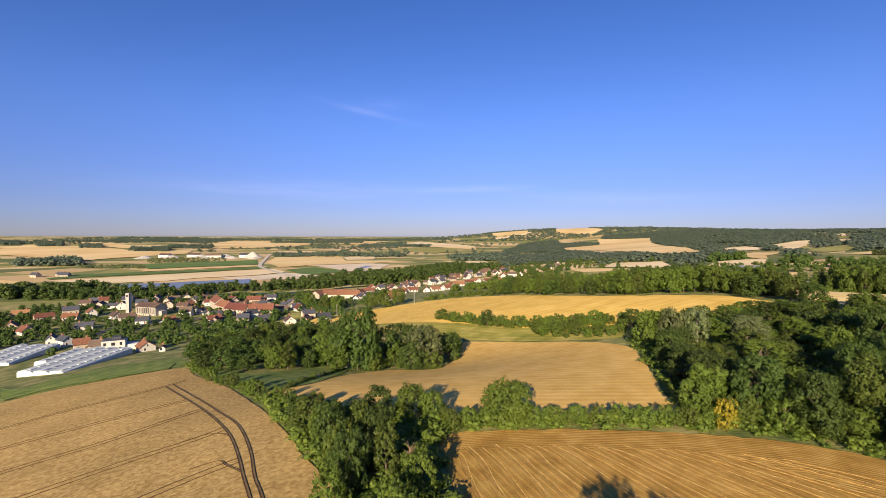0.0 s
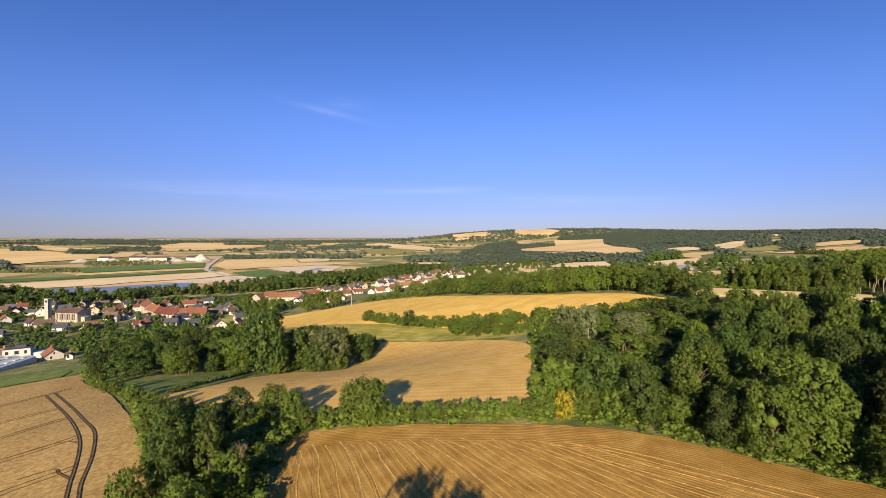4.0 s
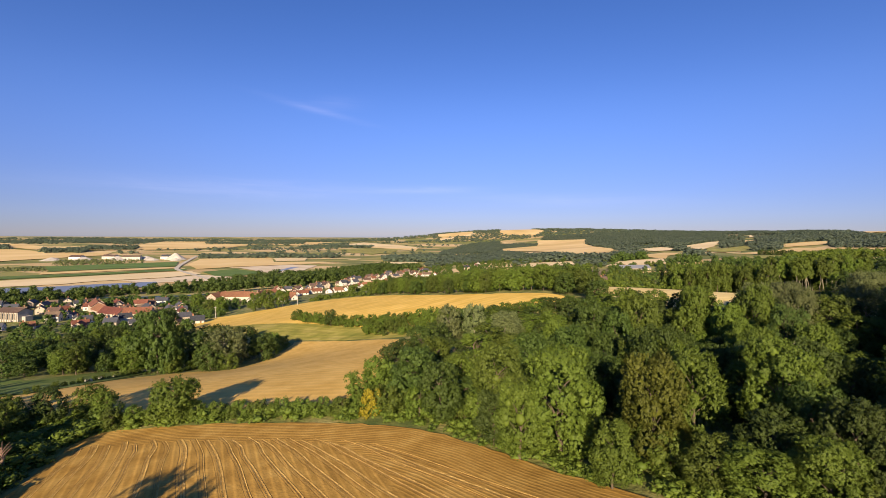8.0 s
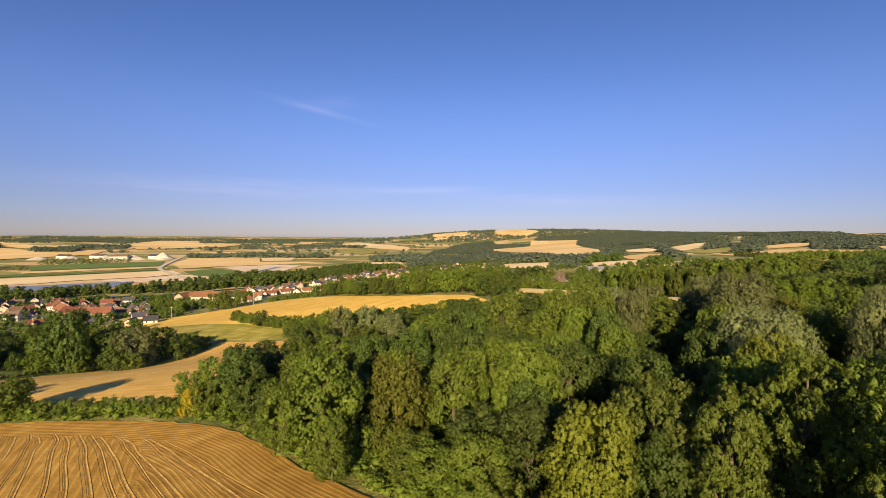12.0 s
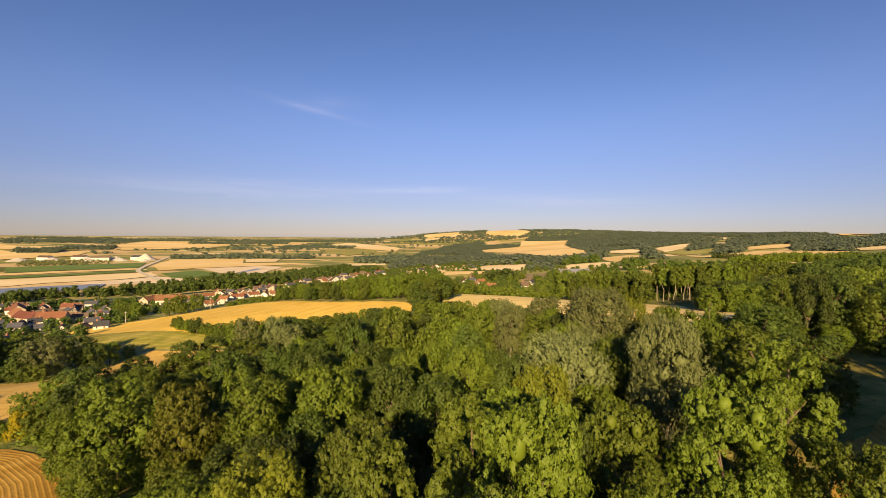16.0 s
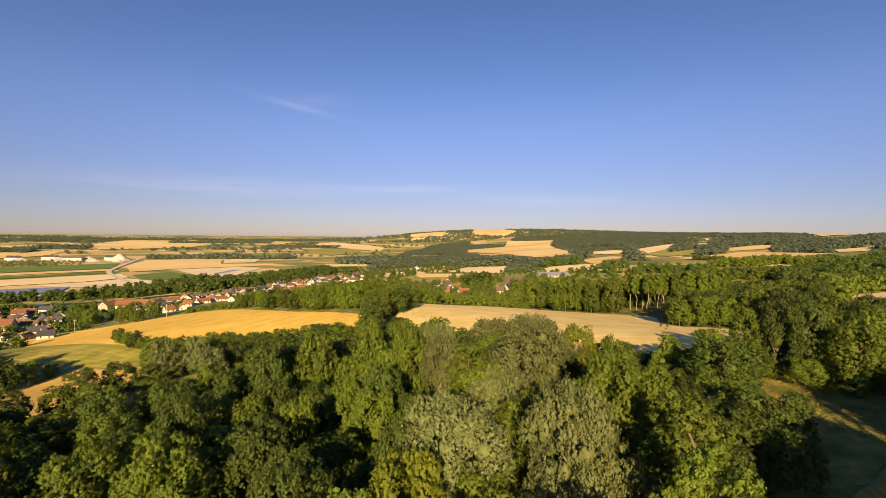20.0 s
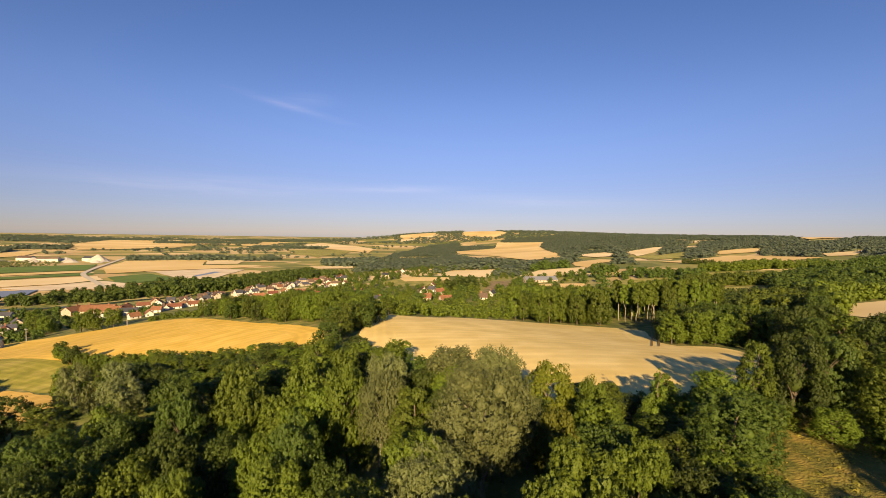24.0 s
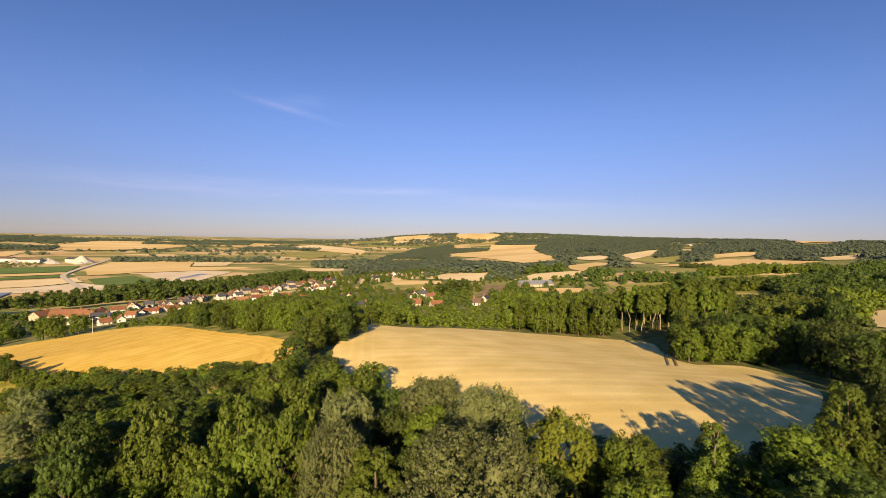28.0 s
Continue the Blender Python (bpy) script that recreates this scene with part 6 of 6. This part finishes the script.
for i in range(9):
    x, y = 60 + 5 * i, 167 - 2.2 * i
    tree(rnd.choice(["oak", "dark"]), x, y - 3 * (i % 2), max(4.5, 72.6 + 0.05 * (x - 60) - float(height(x, y))), 1.5, "trees of the wood on the spur")
for x, y, h, k in ((158, 84, 6.5, "oak"), (166, 80, 6.5, "oak"), (148, 102, 6.5, "oak"), (141, 110, 6, "dark"), (49, 86, 8, "oak"), (47, 94, 7.5, "dark")):
    tree(k, x, y, h, 1.2, "trees of the wood on the spur")
# trees on the sunny side of the grass clearing
for x, y, h, k in ((150, 6, 21, "high"), (156, 10, 21, "high"), (161, 5, 21, "high"), (178, 22, 19, "high"), (185, 25, 19, "high"), (192, 27, 19, "high"), (200, 30, 19, "high"), (209, 28, 17, "high"), (220, 34, 16, "high"), (232, 40, 15, "high")):
    tree(k, x, y, h, 1.0, "trees round the grass clearing")
for x, y, h, k in ((151, 49, 11, "dark"), (158, 56, 9, "oak"), (157, 49, 11, "dark"), (170, 76, 9.5, "oak")):
    tree(k, x, y, h, 1.0, "trees of the wood on the spur")
tufts = scatter([(142, 40), (152, 43), (168, 51), (186, 60), (225, 52), (226, 80), (186, 84), (166, 70), (152, 50)], 1.5, 91, False)
far_wood("long_grass", tufts, (0.35, 0.8), 1.5, 30, 0.13, 1, 72, "dry yellow-green long grass in the clearing", DRY_GRASS, ("bush", "bush"), "grass")
# hedge along the meadow
for i in range(36):
    f = i / 35
    tree("bush", -14 + 66 * f, 232 - 84 * f + 30 * f * f + math.sin(i), 4.5 + 1.2 * math.sin(i * 1.7), 1.05, "meadow hedge")
tree("dark", 9.5, 204, 7.5, 0.9)
for x, y in scatter([(24, 178), (40, 161), (54, 154), (62, 180), (48, 184), (30, 196)], 4.6, 47, False):
    tree("bush", x, y, rnd.uniform(2.2, 4.6), 1.15, "scrub bushes below the gold stubble")
for x, y, tall, broad in ((-60, 331, 14, 13), (-50, 335, 12.5, 12), (-70, 336, 13, 12), (-100, 350, 12, 12), (-112, 358, 11, 11), (-136, 388, 12, 12)):
    tree("oak", x, y, tall, broad=broad, group="large trees below the gold stubble")
# poplars with bare trunks behind the pale stubble
for i in range(32):
    f = i / 31
    tree("poplar", 236 + 48 * f + 2.0 * math.sin(i * 5.1), 224 + 5 * f + 7 * math.sin(i * 2.3), 17 + 2.0 * math.sin(i * 1.3), rnd.uniform(0.85, 1.2), "row of poplars")
for i in range(20):
    f = i / 19
    tree(("dark", "oak", "bush")[i % 3], 234 + 54 * f, 241 + 4 * math.sin(i * 2.7), (11, 12, 4)[i % 3], 0.9, "trees behind the poplars")
OPEN.append([(228, 199), (240, 199), (304, 226), (296, 240), (236, 240)])

# line of small trees across a far ripe field
for i in range(15):
    f = i / 14
    tree("dark", 545 + 13 * f, 641 - 48 * f, 7 + math.sin(i * 2.1), 0.8, "line of trees on the far field")
OPEN.append([(-248, 230), (-222, 222), (-185, 206), (-138, 192), (-130, 214), (-150, 230), (-190, 238), (-228, 252)])
village = scatter([(-360, 300), (-300, 215), (-160, 205), (-100, 220), (-62, 215), (-60, 280), (-90, 340), (-80, 400), (-60, 470), (-120, 490), (-260, 440), (-380, 380)], 9.5, 41, True, 0.3)
far_wood("garden_trees", village, (3.2, 6.4), 1.05, 300, 0.07, 8, 51, "dark green garden trees between village houses", LEAF_DARK, category="trees")
belt = scatter([(-700, 470), (-420, 420), (-300, 425), (-262, 500), (-172, 518), (-145, 550), (-98, 580), (-48, 606), (0, 650), (60, 690), (0, 800), (-60, 860), (-120, 740), (-200, 640), (-270, 540), (-330, 500), (-420, 490), (-560, 510), (-700, 560)], 10, 21)
far_wood("riverside_wood", belt, (5, 13), 1.05, 260, 0.075, 8, 31, "dark green riverside trees along the lake", LEAF_DARK)
hedge_low = scatter([(-34, 336), (-8, 320), (18, 297), (26, 306), (0, 330), (-26, 348)], 5, 22, True, 1.0)
far_wood("hedgerow", hedge_low, (2.5, 4.5), 1.2, 300, 0.07, 8, 32, "low hedge behind the gold stubble", LEAF, category="hedge")
hedge_mid = scatter([(16, 298), (67, 237), (78, 248), (30, 308)], 6.5, 122, True, 1.0)
for x, y in hedge_mid:
    tree(rnd.choice(["oak", "oak", "dark", "ash"]), x, y, rnd.uniform(7.5, 10.5), 1.0, "belt of trees behind the gold stubble")
hedge_tall = scatter([(67, 237), (106, 194), (112, 170), (122, 178), (121, 212), (108, 222), (80, 250)], 7, 123, True, 1.0)
for x, y in hedge_tall:
    tree(rnd.choice(["oak", "oak", "dark", "oak"]), x, y, rnd.uniform(9, 12.5), 0.95, "belt of trees behind the gold stubble")
scrub = scatter([(118, 226), (140, 211), (153, 219), (183, 221), (186, 262), (150, 270), (122, 262)], 6.5, 124, True, 1.0)
far_wood("scrub_trees", scrub, (2.5, 5), 1.2, 300, 0.07, 8, 38, "low scrub and young trees behind pale stubble", LEAF, category="scrub")
tall_belt = scatter([(184, 220), (218, 205), (221, 216), (243, 248), (246, 262), (215, 262), (186, 248)], 7, 125, True, 1.0)
for x, y in tall_belt:
    tree(rnd.choice(["oak", "dark", "ash", "oak"]), x, y, rnd.uniform(12, 16.5), 0.75, "tall trees behind the pale stubble")
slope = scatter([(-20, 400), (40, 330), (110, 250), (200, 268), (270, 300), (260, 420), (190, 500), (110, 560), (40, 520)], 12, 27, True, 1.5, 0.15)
far_wood("garden_trees", slope, (3, 6.5), 1.0, 260, 0.075, 8, 52, "small trees round the upper hamlet", LEAF, category="trees")
dots = scatter([(20, 470), (100, 330), (140, 290), (200, 300), (300, 330), (330, 520), (300, 760), (120, 900), (40, 760)], 15, 129, True, 1.0)
far_wood("hedgerow_trees", dots[::2], (3.5, 6.5), 1.15, 200, 0.08, 7, 54, "hedgerow trees between small parcels", LEAF, category="trees")
far_wood("hedgerow_trees", dots[1::2], (4, 8), 1.05, 200, 0.08, 7, 55, "dark hedgerow trees around the hamlet", LEAF_DARK, category="trees")
clump = scatter([(176, 432), (200, 428), (206, 446), (182, 452)], 8, 28, True, 0.5)
far_wood("tree_clump", clump, (8, 11), 1.1, 420, 0.06, 9, 53, "dark clump of trees beside the hamlet", LEAF_DARK, category="trees")
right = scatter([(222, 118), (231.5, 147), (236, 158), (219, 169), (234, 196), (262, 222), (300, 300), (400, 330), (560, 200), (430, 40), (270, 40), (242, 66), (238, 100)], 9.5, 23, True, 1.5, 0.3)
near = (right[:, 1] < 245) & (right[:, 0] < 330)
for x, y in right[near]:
    # treetops are capped along sight lines from the camera, so the slope beyond shows
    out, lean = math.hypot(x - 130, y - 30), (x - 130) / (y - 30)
    sight_fall = 0.128 if 0.6 < lean < 1.05 else 0.136 if 1.1 < lean < 1.4 else 0
    tall = min(rnd.uniform(10, 14), (109 - sight_fall * out - float(height(x, y))) if sight_fall and out > 150 else 99)
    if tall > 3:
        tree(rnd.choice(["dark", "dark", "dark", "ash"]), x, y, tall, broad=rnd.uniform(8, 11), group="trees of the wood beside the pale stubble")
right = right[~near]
# no trees from lean 0.6 to 1.05, to fit the camera's view of the slope
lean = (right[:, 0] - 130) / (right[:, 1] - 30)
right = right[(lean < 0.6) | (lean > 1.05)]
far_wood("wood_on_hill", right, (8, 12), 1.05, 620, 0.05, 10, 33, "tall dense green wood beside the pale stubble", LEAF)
# belts and thickets round the meadows on the open slope
SLOPE_BELTS = (([(306, 238), (330, 214), (372, 244), (394, 300), (352, 282)], 8, 6, 9), ([(268, 238), (305, 236), (352, 280), (345, 296), (300, 302), (276, 264)], 7, 5, 8.5), ([(366, 402), (402, 385), (440, 372), (470, 392), (446, 420), (398, 434)], 7.5, 5.5, 9.0), ([(392, 312), (424, 352), (466, 390), (535, 408), (585, 380), (520, 320), (428, 284)], 9.5, 8, 12),
               ([(296, 322), (328, 318), (348, 346), (374, 398), (360, 418), (318, 372)], 8, 5, 8.5), ([(300, 288), (345, 284), (384, 302), (378, 311), (340, 314), (300, 318)], 6.5, 2.5, 4.0),
               ([(476, 508), (560, 500), (600, 470), (640, 500), (600, 540), (500, 545)], 9.5, 6, 10), ([(384, 420), (430, 455), (420, 478), (402, 470), (398, 420)], 8, 4, 8))
for i, (poly, gap, low, high) in enumerate(SLOPE_BELTS):
    far_wood("slope_thicket", scatter(poly, gap, 500 + i, True, 1.0), (low, high), 1.2, 460, 0.052, 10, 90 + i, "green thicket of trees between slope meadows", (LEAF, LEAF_DARK)[i % 2], category="trees")
NEAR_HILL = [(300, 480), (330, 330), (420, 320), (470, 230), (560, 200), (800, 280), (760, 520), (560, 640), (340, 640), (280, 560)]
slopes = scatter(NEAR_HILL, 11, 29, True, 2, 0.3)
glade = np.sin(slopes[:, 0] / 60 + 1.2 * np.sin(slopes[:, 1] / 90)) + np.sin(slopes[:, 1] / 70)
slopes = slopes[glade < 1.1]
far_wood("slope_wood", slopes, (7, 11), 1.05, 200, 0.07, 7, 45, "green trees on the near hillside", LEAF_DARK)
OPEN.append(NEAR_HILL)
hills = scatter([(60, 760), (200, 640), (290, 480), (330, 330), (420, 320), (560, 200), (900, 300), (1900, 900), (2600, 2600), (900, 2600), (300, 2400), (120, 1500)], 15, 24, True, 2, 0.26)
hx, hy = hills[:, 0], hills[:, 1]
glade = np.sin(hx / 75 + 1.4 * np.sin(hy / 120)) + np.sin(hy / 95 + 1.2 * np.sin(hx / 140 + 2))
hills = hills[(glade < 1.35) | (hy > 1900)]
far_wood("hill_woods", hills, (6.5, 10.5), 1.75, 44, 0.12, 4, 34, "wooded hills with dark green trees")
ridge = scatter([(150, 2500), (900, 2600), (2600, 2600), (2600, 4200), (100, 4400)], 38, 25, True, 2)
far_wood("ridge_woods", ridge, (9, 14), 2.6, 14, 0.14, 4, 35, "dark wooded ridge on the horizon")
PLAIN_WOODS = (
    [(-506, 1196), (-400, 1237), (-266, 1235), (-174, 1246), (-176, 1330), (-266, 1320), (-400, 1330), (-560, 1300)],
    [(-26, 1061), (33, 1013), (93, 991), (85, 1250), (0, 1290), (-50, 1230)],
    [(-1799, 1685), (-1728, 1694), (-2274, 2229), (-2383, 2232)], [(-1599, 1632), (-1522, 1656), (-1711, 1863), (-1812, 1850)],
    [(-1389, 1581), (-1327, 1607), (-1467, 1777), (-1534, 1746)], [(-1100, 1455), (-987, 1480), (-1128, 1693), (-1242, 1642)],
    [(-1103, 1655), (-971, 1707), (-1074, 1890), (-1209, 1813)], [(-877, 853), (-758, 862), (-904, 1027), (-1046, 1017)])
FAR_BELTS = (
    [(-2012, 2191), (-1355, 2529), (-1492, 2785), (-2313, 2518)], [(-1911, 2610), (-1241, 2868), (-1356, 3134), (-2123, 2901)],
    [(-1052, 2431), (-578, 2519), (-646, 2816), (-1189, 2748)], [(-1011, 3057), (-84, 2768), (-89, 2923), (-1108, 3351)], [(-474, 2065), (-165, 2072), (-181, 2262), (-522, 2275)])
plain = np.concatenate([scatter(p, 15, 60 + i, False) for i, p in enumerate(PLAIN_WOODS)])
belts = np.concatenate([scatter(p, 26, 160 + i, False) for i, p in enumerate(FAR_BELTS)])
lines = random.Random(17)
for k in range(60):
    cx, cy = lines.uniform(-2600, 150), lines.uniform(1350, 3600)
    ln, wd, tilt = lines.uniform(120, 520) * cy / 2500, lines.uniform(8, 24) * cy / 2500, lines.uniform(-0.25, 0.25)
    strip_poly = [(cx + u * ln * math.cos(tilt) - v * wd * math.sin(tilt), cy + u * ln * math.sin(tilt) + v * wd * math.cos(tilt)) for u, v in ((-1, -1), (1, -1), (1, 1), (-1, 1))]
    belts = np.concatenate([belts, scatter(strip_poly, 30, 200 + k, True, 2)])
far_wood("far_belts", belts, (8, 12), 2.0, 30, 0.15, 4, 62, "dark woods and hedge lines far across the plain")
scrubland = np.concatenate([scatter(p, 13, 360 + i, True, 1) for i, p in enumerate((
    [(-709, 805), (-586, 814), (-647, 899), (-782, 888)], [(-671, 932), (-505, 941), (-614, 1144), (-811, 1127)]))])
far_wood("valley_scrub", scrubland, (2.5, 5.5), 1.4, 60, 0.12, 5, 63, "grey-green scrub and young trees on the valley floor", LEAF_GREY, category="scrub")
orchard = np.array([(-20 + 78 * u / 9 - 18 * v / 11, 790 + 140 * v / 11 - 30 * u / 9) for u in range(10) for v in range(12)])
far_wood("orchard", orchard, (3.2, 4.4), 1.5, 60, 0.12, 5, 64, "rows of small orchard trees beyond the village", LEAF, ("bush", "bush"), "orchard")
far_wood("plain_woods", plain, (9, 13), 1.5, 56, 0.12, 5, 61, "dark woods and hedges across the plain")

# undergrowth on the strips between fields and trees
under = np.concatenate([scatter(p, 2.6, 80 + i, True, 0.4) for i, p in enumerate((
    [(-80, 134), (-61, 115.5), (-40, 90), (-28, 74), (-15, 56), (-8, 30), (4, 30), (-1, 56), (-5, 75), (-4, 79), (-25, 86), (-48, 103), (-60, 122)],
    [(38, 79), (42, 72), (48, 67.6), (57, 61), (63.5, 53.4), (70, 47), (76, 41.8), (86, 30), (98, 12), (104, 20), (84, 44), (66, 62), (50, 76), (50, 121), (58, 156), (54, 156), (46, 121), (40, 93)],
    [(-5, 74), (38, 72), (42, 73), (40, 78), (-4, 79.5)], [(-20, 236), (0, 212), (28, 176), (52, 170), (56, 178), (34, 190), (4, 222), (-14, 242)], [(-100, 153), (-84, 136), (-80, 142), (-98, 160)]))])
far_wood("undergrowth", under, (1.0, 2.6), 1.5, 260, 0.06, 5, 71, "tangled green scrub along field edges", LEAF, ("bush", "bush"), "scrub")
